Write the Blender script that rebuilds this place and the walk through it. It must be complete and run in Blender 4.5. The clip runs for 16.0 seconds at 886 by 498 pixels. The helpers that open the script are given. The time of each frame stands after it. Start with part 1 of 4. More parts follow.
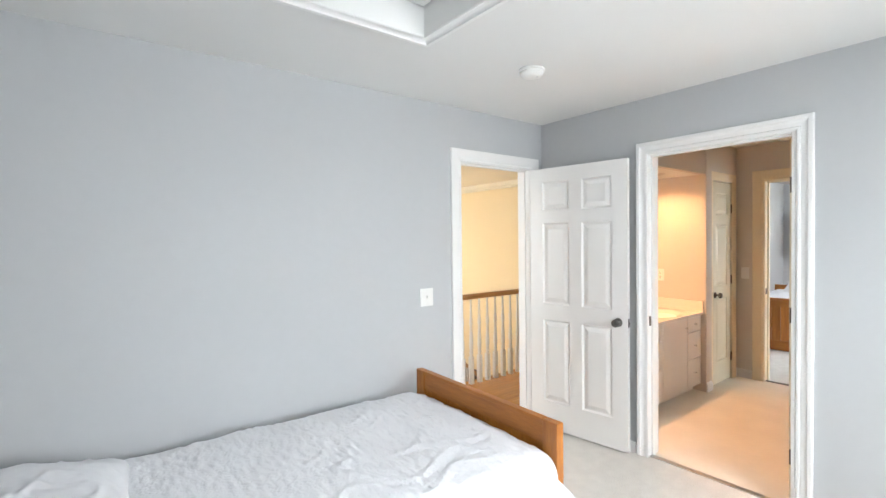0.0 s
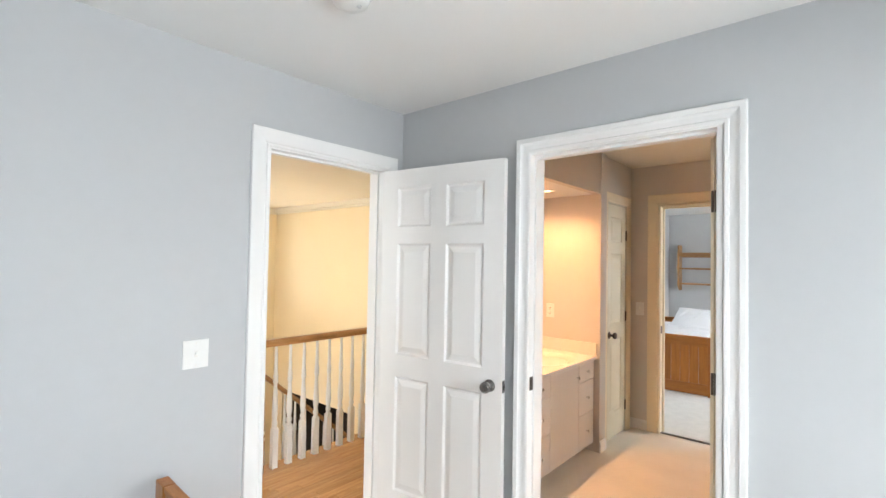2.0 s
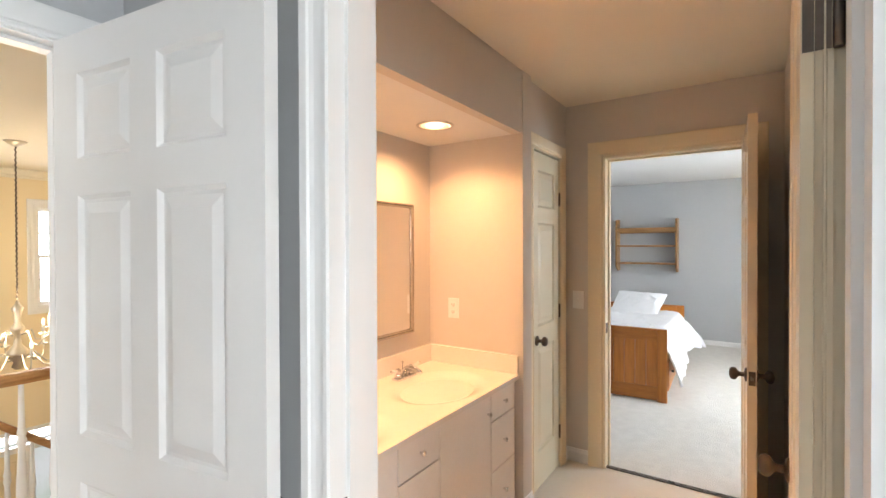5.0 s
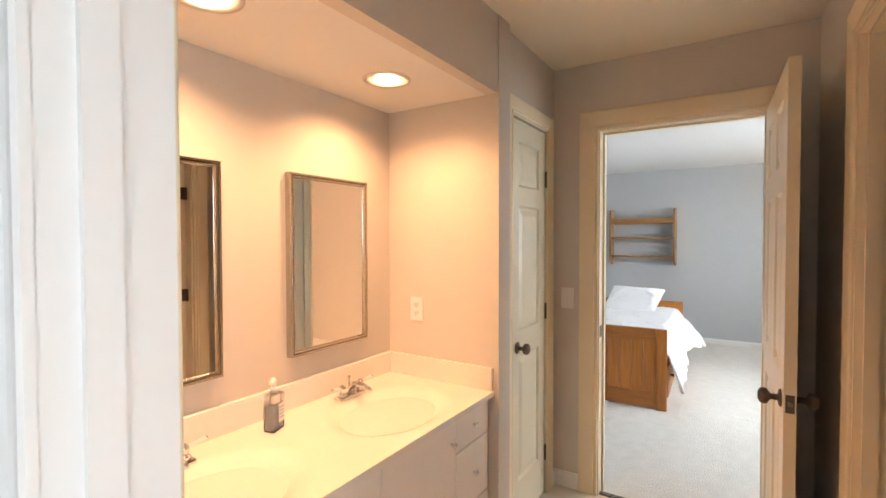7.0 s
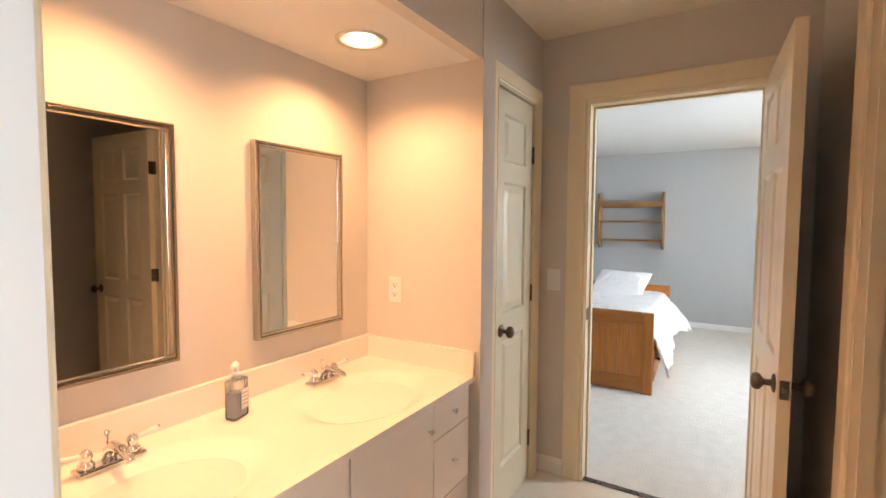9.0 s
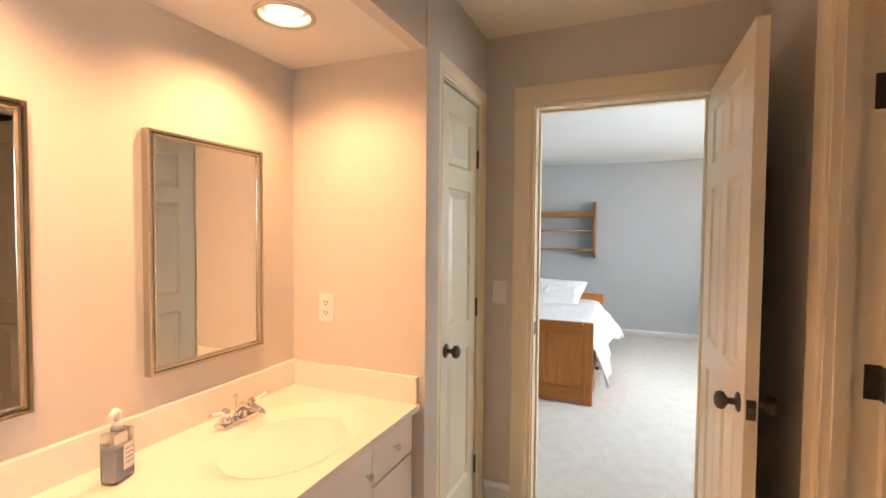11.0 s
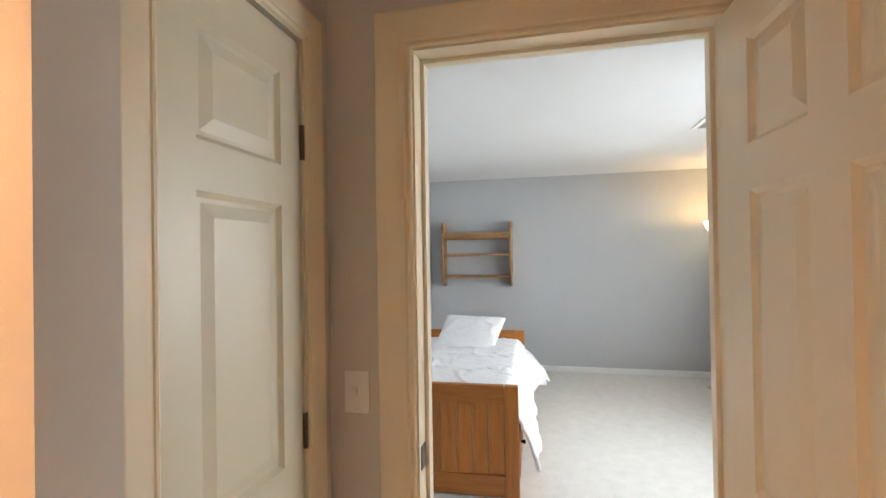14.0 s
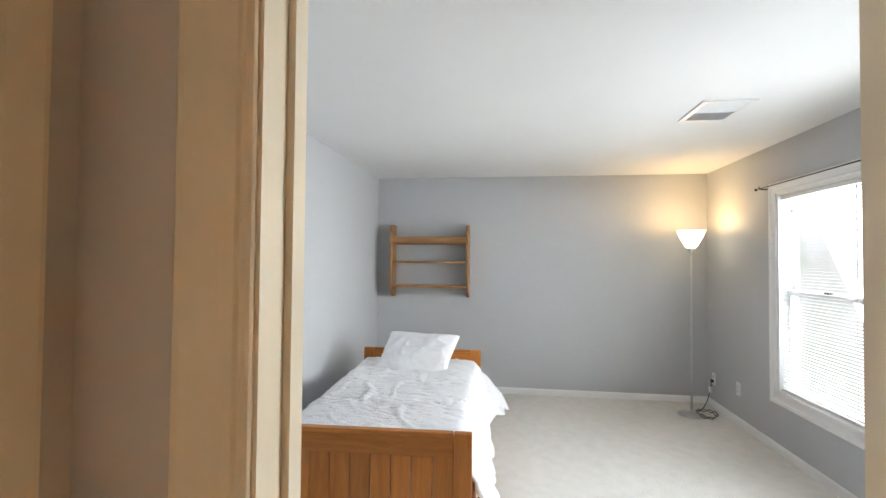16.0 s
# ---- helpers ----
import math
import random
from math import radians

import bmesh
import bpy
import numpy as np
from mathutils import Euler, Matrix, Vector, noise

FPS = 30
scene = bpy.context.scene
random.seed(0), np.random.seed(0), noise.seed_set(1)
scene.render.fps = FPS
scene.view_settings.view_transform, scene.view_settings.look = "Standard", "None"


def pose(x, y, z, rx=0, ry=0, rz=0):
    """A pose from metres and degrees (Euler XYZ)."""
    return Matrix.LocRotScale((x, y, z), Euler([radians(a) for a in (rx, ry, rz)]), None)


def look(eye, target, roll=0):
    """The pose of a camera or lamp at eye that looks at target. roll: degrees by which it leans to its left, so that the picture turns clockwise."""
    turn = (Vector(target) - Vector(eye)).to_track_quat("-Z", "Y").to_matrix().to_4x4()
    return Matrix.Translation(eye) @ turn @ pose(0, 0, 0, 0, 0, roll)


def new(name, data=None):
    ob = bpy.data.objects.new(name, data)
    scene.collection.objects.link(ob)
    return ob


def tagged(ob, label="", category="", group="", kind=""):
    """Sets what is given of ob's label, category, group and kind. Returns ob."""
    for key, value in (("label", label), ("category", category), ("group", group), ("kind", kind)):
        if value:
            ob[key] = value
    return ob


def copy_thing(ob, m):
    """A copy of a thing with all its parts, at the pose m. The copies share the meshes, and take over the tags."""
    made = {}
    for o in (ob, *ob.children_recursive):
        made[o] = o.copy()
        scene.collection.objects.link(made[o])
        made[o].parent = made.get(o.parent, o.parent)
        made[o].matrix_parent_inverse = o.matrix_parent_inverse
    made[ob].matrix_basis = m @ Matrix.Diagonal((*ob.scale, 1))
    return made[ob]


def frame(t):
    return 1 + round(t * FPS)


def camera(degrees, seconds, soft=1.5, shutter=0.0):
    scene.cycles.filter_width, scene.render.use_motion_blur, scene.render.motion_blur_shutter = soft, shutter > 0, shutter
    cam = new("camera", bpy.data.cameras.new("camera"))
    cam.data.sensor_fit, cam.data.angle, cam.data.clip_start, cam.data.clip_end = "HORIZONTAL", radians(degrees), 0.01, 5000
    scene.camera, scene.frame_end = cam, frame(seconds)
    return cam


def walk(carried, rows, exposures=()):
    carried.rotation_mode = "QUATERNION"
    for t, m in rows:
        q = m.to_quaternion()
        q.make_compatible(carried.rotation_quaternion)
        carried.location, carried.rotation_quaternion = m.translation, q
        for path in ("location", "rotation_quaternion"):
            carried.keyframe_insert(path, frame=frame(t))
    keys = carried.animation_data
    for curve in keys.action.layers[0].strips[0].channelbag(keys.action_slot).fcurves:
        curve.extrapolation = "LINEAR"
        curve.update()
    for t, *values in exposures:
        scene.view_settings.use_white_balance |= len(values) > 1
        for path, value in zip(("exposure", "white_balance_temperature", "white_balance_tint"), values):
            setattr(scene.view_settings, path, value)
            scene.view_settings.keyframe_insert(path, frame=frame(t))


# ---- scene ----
cam = camera(87.6, 16.0)
 
PATH = [
    (0, (0.184, -0.054, 1.506), (1.407, 1.528, 1.464), -0.7),
    (0.5, (0.472, 0.054, 1.495), (1.77, 1.575, 1.474), -0.5),
    (1, (0.734, 0.159, 1.503), (2.103, 1.617, 1.516), -0.3),
    (1.5, (0.989, 0.294, 1.524), (2.427, 1.684, 1.549), 0.4),
    (2, (1.197, 0.403, 1.529), (2.706, 1.715, 1.58), 1.0),
    (2.5, (1.436, 0.496, 1.53), (2.993, 1.75, 1.593), 0.8),
    (3, (1.666, 0.572, 1.525), (3.263, 1.775, 1.588), 0.5),
    (3.5, (1.887, 0.662, 1.519), (3.519, 1.817, 1.561), 0.4),
    (4, (2.13, 0.743, 1.509), (3.785, 1.865, 1.519), 0.0),
    (6.5, (2.956, 0.985, 1.466), (4.626, 2.085, 1.43), -0.3),
    (7, (3.037, 1.004, 1.459), (4.717, 2.088, 1.414), -0.1),
    (7.5, (3.075, 1.017, 1.446), (4.751, 2.107, 1.383), 0.0),
    (8, (3.105, 1.017, 1.438), (4.781, 2.104, 1.347), 0.2),
    (10.5, (3.267, 1.127, 1.418), (5.064, 2.001, 1.326), 0.6),
    (11, (3.337, 1.167, 1.424), (5.172, 1.957, 1.353), 0.5),
    (11.5, (3.471, 1.189, 1.439), (5.334, 1.916, 1.395), 0.3),
    (12, (3.634, 1.201, 1.452), (5.518, 1.873, 1.44), -0.3),
    (12.5, (3.827, 1.232, 1.467), (5.728, 1.854, 1.471), -0.8),
    (13, (4.018, 1.269, 1.472), (5.94, 1.824, 1.489), -0.9),
    (13.5, (4.262, 1.295, 1.488), (6.198, 1.795, 1.498), -1.0),
    (14, (4.469, 1.313, 1.5), (6.418, 1.765, 1.517), -0.9),
    (14.5, (4.65, 1.34, 1.516), (6.606, 1.755, 1.532), 0.1),
    (15, (4.812, 1.364, 1.525), (6.781, 1.715, 1.56), 0.7),
    (15.5, (5.013, 1.367, 1.492), (6.988, 1.679, 1.542), 0.7),
    (16, (5.142, 1.363, 1.489), (7.123, 1.636, 1.537), 0.5),
]
walk(cam, [(t, look(eye, target, roll)) for t, eye, target, roll in PATH], [(0, 0.0), (3, 0.0), (4, -0.08), (6.5, -0.14), (11.5, -0.1), (12.5, -0.2), (14, -0.33), (15.3, -0.38), (16, -0.35)])

# ---------------- world and light ----------------
def lin(c):
    return tuple((v / 12.92 if v <= 0.04045 else ((v + 0.055) / 1.055) ** 2.4) for v in c)


world = bpy.data.worlds.new("world")
scene.world = world
world.use_nodes = True
wn = world.node_tree.nodes
sky = wn.new("ShaderNodeTexSky")
sky.sky_type = "NISHITA"
sky.sun_disc = False
sky.sun_elevation, sky.sun_rotation = radians(48), radians(200)
world.node_tree.links.new(sky.outputs[0], wn["Background"].inputs[0])
wn["Background"].inputs[1].default_value = 0.10


def area_lamp(name, eye, target, w, h, power, color):
    d = bpy.data.lights.new(name, "AREA")
    d.shape, d.size, d.size_y, d.energy, d.color = "RECTANGLE", w, h, power, color
    ob = new(name, d)
    ob.matrix_world = look(eye, target)
    return ob


def point_lamp(name, place, radius, power, color):
    d = bpy.data.lights.new(name, "POINT")
    d.shadow_soft_size, d.energy, d.color = radius, power, color
    ob = new(name, d)
    ob.location = place
    return ob


DAY = (0.90, 0.955, 1.0)
WARM = (1.0, 0.50, 0.225)
sun = bpy.data.lights.new("sun", "SUN")
sun.energy, sun.angle, sun.color = 1.0, radians(10), (1.0, 0.96, 0.9)
sun_ob = new("sun", sun)
sun_ob.matrix_world = look((6, 30, 34), (6, 0, 0))
# daylight that enters by the windows
area_lamp("daylight_bedroom_a", (0.95, -1.20, 1.50), (0.95, 2, -2.0), 0.98, 1.5, 50, DAY)
area_lamp("daylight_bedroom_b", (2.25, -1.20, 1.50), (2.25, 2, -2.0), 0.98, 1.5, 50, DAY)
area_lamp("daylight_far_a", (8.66, -1.22, 1.42), (8.66, 3, -0.3), 0.98, 1.5, 73, DAY)
area_lamp("daylight_far_b", (7.36, -1.22, 1.42), (7.36, 3, -0.3), 0.98, 1.5, 73, DAY)
area_lamp("daylight_foyer", (4.95, 9.0, 1.36), (4.7, 4, 0.7), 1.1, 1.66, 80, DAY)
area_lamp("daylight_door", (4.2, 8.5, -0.88), (4.0, 4, -1.0), 1.2, 0.16, 25, DAY)
# fill for the hall balusters, shining through an added window out of view
area_lamp("fill_foyer_west", (-1.75, 4.15, 1.35), (4.5, 3.6, 0.3), 2.6, 1.5, 90, DAY)
# lamps of the house
for x, y in ((4.49, 2.21), (3.73, 2.19)):
    d = bpy.data.lights.new("can_lamp", "AREA")
    d.shape, d.size, d.energy, d.color = "DISK", 0.085, 12.8, WARM
    d.spread = radians(148)
    o = new("can_lamp", d)
    o.matrix_world = look((x, y, 2.138), (x, y, 0))
point_lamp("torchiere_lamp", (9.985, -0.438, 1.80), 0.04, 15, (1.0, 0.66, 0.30))
point_lamp("chandelier_lamp", (3.9, 6.4, 0.95), 0.25, 62, (1.0, 0.80, 0.55))


# ---------------- materials ----------------
def material(name, color, rough=0.6, metal=0.0, var=0.06, vscale=6.0, bump=0.0, bscale=200.0, fine=0.03, stretch=(1, 1, 1), coat=0.0, spec=0.5):
    m = bpy.data.materials.new(name)
    m.use_nodes = True
    n, l = m.node_tree.nodes, m.node_tree.links
    b = n["Principled BSDF"]
    b.inputs["Roughness"].default_value = rough
    b.inputs["Metallic"].default_value = metal
    b.inputs["Coat Weight"].default_value = coat
    b.inputs["Specular IOR Level"].default_value = spec
    tc = n.new("ShaderNodeTexCoord")
    mp = n.new("ShaderNodeMapping")
    mp.inputs["Scale"].default_value = stretch
    l.new(tc.outputs["Object"], mp.inputs[0])
    big = n.new("ShaderNodeTexNoise")
    big.inputs["Scale"].default_value = vscale
    big.inputs["Detail"].default_value = 5
    small = n.new("ShaderNodeTexNoise")
    small.inputs["Scale"].default_value = vscale * 14
    small.inputs["Detail"].default_value = 3
    l.new(mp.outputs[0], big.inputs[0])
    l.new(mp.outputs[0], small.inputs[0])
    ramp = n.new("ShaderNodeValToRGB")
    ramp.color_ramp.elements[0].position, ramp.color_ramp.elements[1].position = 0.3, 0.7
    ramp.color_ramp.elements[0].color = (*[max(0, c * (1 - var)) for c in color], 1)
    ramp.color_ramp.elements[1].color = (*[min(1, c * (1 + var)) for c in color], 1)
    l.new(big.outputs["Fac"], ramp.inputs[0])
    mix = n.new("ShaderNodeMix")
    mix.data_type, mix.blend_type = "RGBA", "OVERLAY"
    mix.inputs["Factor"].default_value = fine * 4
    l.new(ramp.outputs[0], mix.inputs["A"])
    l.new(small.outputs["Fac"], mix.inputs["B"])
    l.new(mix.outputs["Result"], b.inputs["Base Color"])
    rr = n.new("ShaderNodeMapRange")
    rr.inputs["To Min"].default_value, rr.inputs["To Max"].default_value = max(0.02, rough - 0.06), min(1, rough + 0.06)
    l.new(small.outputs["Fac"], rr.inputs[0])
    l.new(rr.outputs[0], b.inputs["Roughness"])
    if bump:
        bn = n.new("ShaderNodeTexNoise")
        bn.inputs["Scale"].default_value = bscale
        bn.inputs["Detail"].default_value = 4
        l.new(mp.outputs[0], bn.inputs[0])
        bp = n.new("ShaderNodeBump")
        bp.inputs["Strength"].default_value = bump
        bp.inputs["Distance"].default_value = 0.01
        l.new(bn.outputs["Fac"], bp.inputs["Height"])
        l.new(bp.outputs[0], b.inputs["Normal"])
    return m


def wood(name, dark, light, stretch, rough=0.4, coat=0.15):
    m = bpy.data.materials.new(name)
    m.use_nodes = True
    n, l = m.node_tree.nodes, m.node_tree.links
    b = n["Principled BSDF"]
    b.inputs["Roughness"].default_value = rough
    b.inputs["Coat Weight"].default_value = coat
    b.inputs["Coat Roughness"].default_value = 0.25
    tc, mp = n.new("ShaderNodeTexCoord"), n.new("ShaderNodeMapping")
    info = n.new("ShaderNodeObjectInfo")
    off = n.new("ShaderNodeVectorMath")
    off.operation = "ADD"
    mul = n.new("ShaderNodeMath")
    mul.operation = "MULTIPLY"
    mul.inputs[1].default_value = 40
    l.new(info.outputs["Random"], mul.inputs[0])
    l.new(tc.outputs["Object"], off.inputs[0])
    l.new(mul.outputs[0], off.inputs[1])
    mp.inputs["Scale"].default_value = stretch
    l.new(off.outputs[0], mp.inputs[0])
    g = n.new("ShaderNodeTexNoise")
    g.inputs["Scale"].default_value, g.inputs["Detail"].default_value, g.inputs["Distortion"].default_value = 2.2, 7, 0.8
    l.new(mp.outputs[0], g.inputs[0])
    f = n.new("ShaderNodeTexNoise")
    f.inputs["Scale"].default_value, f.inputs["Detail"].default_value = 18, 3
    l.new(mp.outputs[0], f.inputs[0])
    ramp = n.new("ShaderNodeValToRGB")
    ramp.color_ramp.elements[0].position, ramp.color_ramp.elements[1].position = 0.32, 0.68
    ramp.color_ramp.elements[0].color, ramp.color_ramp.elements[1].color = (*dark, 1), (*light, 1)
    l.new(g.outputs["Fac"], ramp.inputs[0])
    hsv = n.new("ShaderNodeHueSaturation")
    mr = n.new("ShaderNodeMapRange")
    mr.inputs["To Min"].default_value, mr.inputs["To Max"].default_value = 0.85, 1.12
    l.new(info.outputs["Random"], mr.inputs[0])
    l.new(mr.outputs[0], hsv.inputs["Value"])
    l.new(ramp.outputs[0], hsv.inputs["Color"])
    mix = n.new("ShaderNodeMix")
    mix.data_type, mix.blend_type = "RGBA", "OVERLAY"
    mix.inputs["Factor"].default_value = 0.25
    l.new(hsv.outputs[0], mix.inputs["A"])
    l.new(f.outputs["Fac"], mix.inputs["B"])
    l.new(mix.outputs["Result"], b.inputs["Base Color"])
    bp = n.new("ShaderNodeBump")
    bp.inputs["Strength"].default_value, bp.inputs["Distance"].default_value = 0.12, 0.004
    l.new(f.outputs["Fac"], bp.inputs["Height"])
    l.new(bp.outputs[0], b.inputs["Normal"])
    return m


def glow(name, color, strength):
    m = bpy.data.materials.new(name)
    m.use_nodes = True
    b = m.node_tree.nodes["Principled BSDF"]
    b.inputs["Base Color"].default_value = (*color, 1)
    b.inputs["Emission Color"].default_value = (*color, 1)
    b.inputs["Emission Strength"].default_value = strength
    return m


M_GREY = material("grey_wall_paint", (0.50, 0.512, 0.524), 0.75, var=0.012, vscale=1.5, bump=0.03, bscale=260, fine=0.006)
M_GREIGE = material("greige_wall_paint", (0.64, 0.60, 0.55), 0.7, var=0.012, vscale=1.5, bump=0.03, bscale=260, fine=0.006)
M_YELLOW = material("cream_yellow_paint", (0.83, 0.70, 0.47), 0.7, var=0.012, vscale=1.5, bump=0.03, bscale=260, fine=0.006)
M_CEIL = material("ceiling_paint", (0.765, 0.765, 0.755), 0.9, var=0.01, vscale=2, bump=0.06, bscale=160, fine=0.006)
M_CEILB = material("cream_ceiling_paint", (0.82, 0.76, 0.63), 0.9, var=0.01, vscale=2, bump=0.06, bscale=160, fine=0.006)
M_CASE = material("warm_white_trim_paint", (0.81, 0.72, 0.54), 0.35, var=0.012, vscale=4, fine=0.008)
M_TRIM = material("white_trim_paint", (0.82, 0.82, 0.81), 0.35, var=0.012, vscale=4, fine=0.008)
# cream paint, also darkened for the indirect light on the closet door
M_CREAM = material("shaded_cream_paint", (0.65, 0.615, 0.48), 0.36, var=0.012, vscale=4, fine=0.008)
M_DOOR = material("white_door_paint", (0.79, 0.78, 0.765), 0.32, var=0.012, vscale=5, bump=0.03, bscale=150, fine=0.008)
M_CARPET = material("off_white_carpet", (0.78, 0.76, 0.72), 0.95, var=0.045, vscale=11, bump=0.9, bscale=110, fine=0.10, spec=0.1)
M_VINYL = material("cream_vinyl_floor", (0.83, 0.785, 0.70), 0.32, var=0.05, vscale=3, bump=0.03, bscale=60)
M_CAB = material("white_cabinet_laminate", (0.77, 0.735, 0.695), 0.45, var=0.02, vscale=4, bump=0.02)
M_TOP = material("cultured_marble_counter", (0.84, 0.80, 0.73), 0.18, var=0.02, vscale=4, coat=0.3)
M_CHROME = material("chrome", (0.75, 0.75, 0.76), 0.08, 1.0, var=0.02)
M_NICKEL = material("satin_nickel", (0.20, 0.19, 0.18), 0.28, 1.0, var=0.06)
M_STEEL = material("brushed_steel", (0.62, 0.61, 0.60), 0.3, 1.0, var=0.04)
M_BRONZE = material("aged_bronze", (0.13, 0.105, 0.085), 0.35, 0.85, var=0.2, vscale=30)
M_BLACK = material("dark_iron", (0.025, 0.023, 0.022), 0.45, 0.4, var=0.2, vscale=30)
M_FRAME = material("brushed_silver_frame", (0.58, 0.54, 0.48), 0.2, 1.0, var=0.02, vscale=3, fine=0.01)
M_LINEN = material("white_comforter", (0.85, 0.855, 0.88), 0.9, var=0.02, vscale=5, bump=0.6, bscale=70, spec=0.15)
M_PILLOW = material("white_pillowcase", (0.83, 0.835, 0.855), 0.85, var=0.02, vscale=5, bump=0.08, bscale=30, spec=0.15)
M_PLASTIC = material("white_plastic", (0.80, 0.80, 0.78), 0.35, var=0.02)
M_CORD = material("black_cord", (0.02, 0.02, 0.02), 0.5, var=0.1)
# near-black colour for the shade inside slots, gaps and the vent
M_SLOT = material("recess_shade", (0.05, 0.05, 0.05), 0.6, var=0.1)
M_VENT = material("white_vent_metal", (0.72, 0.72, 0.72), 0.4, var=0.03)
# near-black brown: a room's darkness put into the wall colour
M_DARKROOM = material("unlit_room_shade", (0.06, 0.045, 0.035), 0.7, var=0.05)
M_BLIND = material("white_blind_slat", (0.82, 0.82, 0.81), 0.45, var=0.02)
M_SOAP = material("grey_blue_soap", (0.42, 0.45, 0.50), 0.2, var=0.05, coat=0.4)
M_BOTTLE = bpy.data.materials.new("bottle_plastic")
M_BOTTLE.use_nodes = True
for key, value in (("Transmission Weight", 0.9), ("Roughness", 0.03), ("IOR", 1.3), ("Base Color", (0.80, 0.84, 0.88, 1))):
    M_BOTTLE.node_tree.nodes["Principled BSDF"].inputs[key].default_value = value
M_LABEL = material("paper_label", (0.78, 0.76, 0.72), 0.6, var=0.02)
M_BEDX = wood("honey_pine_long", (0.40, 0.130, 0.016), (0.52, 0.190, 0.028), (1.2, 14, 14))
M_BEDY = wood("honey_pine_cross", (0.40, 0.130, 0.016), (0.52, 0.190, 0.028), (14, 1.2, 14))
M_BEDZ = wood("honey_pine_upright", (0.40, 0.130, 0.016), (0.52, 0.190, 0.028), (14, 14, 1.2))
M_OAKX = wood("oak_rail", (0.36, 0.17, 0.06), (0.58, 0.32, 0.13), (1.2, 16, 16))
M_OAKZ = wood("oak_post", (0.36, 0.17, 0.06), (0.58, 0.32, 0.13), (16, 16, 1.2))
M_PLANK = wood("oak_floor_board", (0.42, 0.18, 0.048), (0.60, 0.30, 0.095), (1.2, 18, 18), rough=0.25, coat=0.4)
M_SHELFW = wood("pine_shelf", (0.24, 0.115, 0.038), (0.40, 0.21, 0.075), (14, 1.2, 14))
M_SHELFZ = wood("pine_shelf_upright", (0.24, 0.115, 0.038), (0.40, 0.21, 0.075), (14, 14, 1.2))
M_BULB = glow("lit_bulb", (1.0, 0.80, 0.55), 4)
M_CANBULB = glow("lit_flood_bulb", (1.0, 0.85, 0.62), 12)
M_SHADE = glow("lit_glass_shade", (1.0, 0.86, 0.60), 6.5)


def outdoors(name, strength):
    """Pale daylight over blurred greenery."""
    m = bpy.data.materials.new(name)
    m.use_nodes = True
    n, l = m.node_tree.nodes, m.node_tree.links
    b = n["Principled BSDF"]
    b.inputs["Base Color"].default_value = (0, 0, 0, 1)
    tc = n.new("ShaderNodeTexCoord")
    t = n.new("ShaderNodeTexNoise")
    t.inputs["Scale"].default_value, t.inputs["Detail"].default_value = 1.6, 6
    l.new(tc.outputs["Object"], t.inputs[0])
    ramp = n.new("ShaderNodeValToRGB")
    ramp.color_ramp.elements[0].position, ramp.color_ramp.elements[1].position = 0.36, 0.58
    ramp.color_ramp.elements[0].color, ramp.color_ramp.elements[1].color = (0.80, 0.87, 0.80, 1), (0.97, 0.99, 1.0, 1)
    l.new(t.outputs["Fac"], ramp.inputs[0])
    l.new(ramp.outputs[0], b.inputs["Emission Color"])
    b.inputs["Emission Strength"].default_value = strength
    return m


M_OUT = outdoors("daylight_backdrop", 1.4)
M_OUTN = outdoors("daylight_backdrop_north", 0.92)

M_MIRROR = bpy.data.materials.new("mirror_silver")
M_MIRROR.use_nodes = True
M_MIRROR.node_tree.nodes["Principled BSDF"].inputs["Metallic"].default_value = 1
M_MIRROR.node_tree.nodes["Principled BSDF"].inputs["Roughness"].default_value = 0.01
M_MIRROR.node_tree.nodes["Principled BSDF"].inputs["Base Color"].default_value = (0.88, 0.89, 0.88, 1)
M_GLASS = bpy.data.materials.new("clear_glass")
M_GLASS.use_nodes = True
gb = M_GLASS.node_tree.nodes["Principled BSDF"]
gb.inputs["Transmission Weight"].default_value = 1
gb.inputs["Roughness"].default_value = 0.0
gb.inputs["IOR"].default_value = 1.05


# ---------------- mesh helpers ----------------
def box(bm, x0, y0, z0, x1, y1, z1, bevel=0.0):
    vs = [bm.verts.new(p) for p in ((x0, y0, z0), (x1, y0, z0), (x1, y1, z0), (x0, y1, z0), (x0, y0, z1), (x1, y0, z1), (x1, y1, z1), (x0, y1, z1))]
    fs = [bm.faces.new([vs[i] for i in f]) for f in ((0, 3, 2, 1), (4, 5, 6, 7), (0, 1, 5, 4), (1, 2, 6, 5), (2, 3, 7, 6), (3, 0, 4, 7))]
    if bevel:
        es = list({e for f in fs for e in f.edges})
        bmesh.ops.bevel(bm, geom=es, offset=bevel, segments=2, affect="EDGES", profile=0.6)
    return bm


def boxes(*many, bevel=0.0):
    bm = bmesh.new()
    for b in many:
        box(bm, *b, bevel=bevel)
    return bm


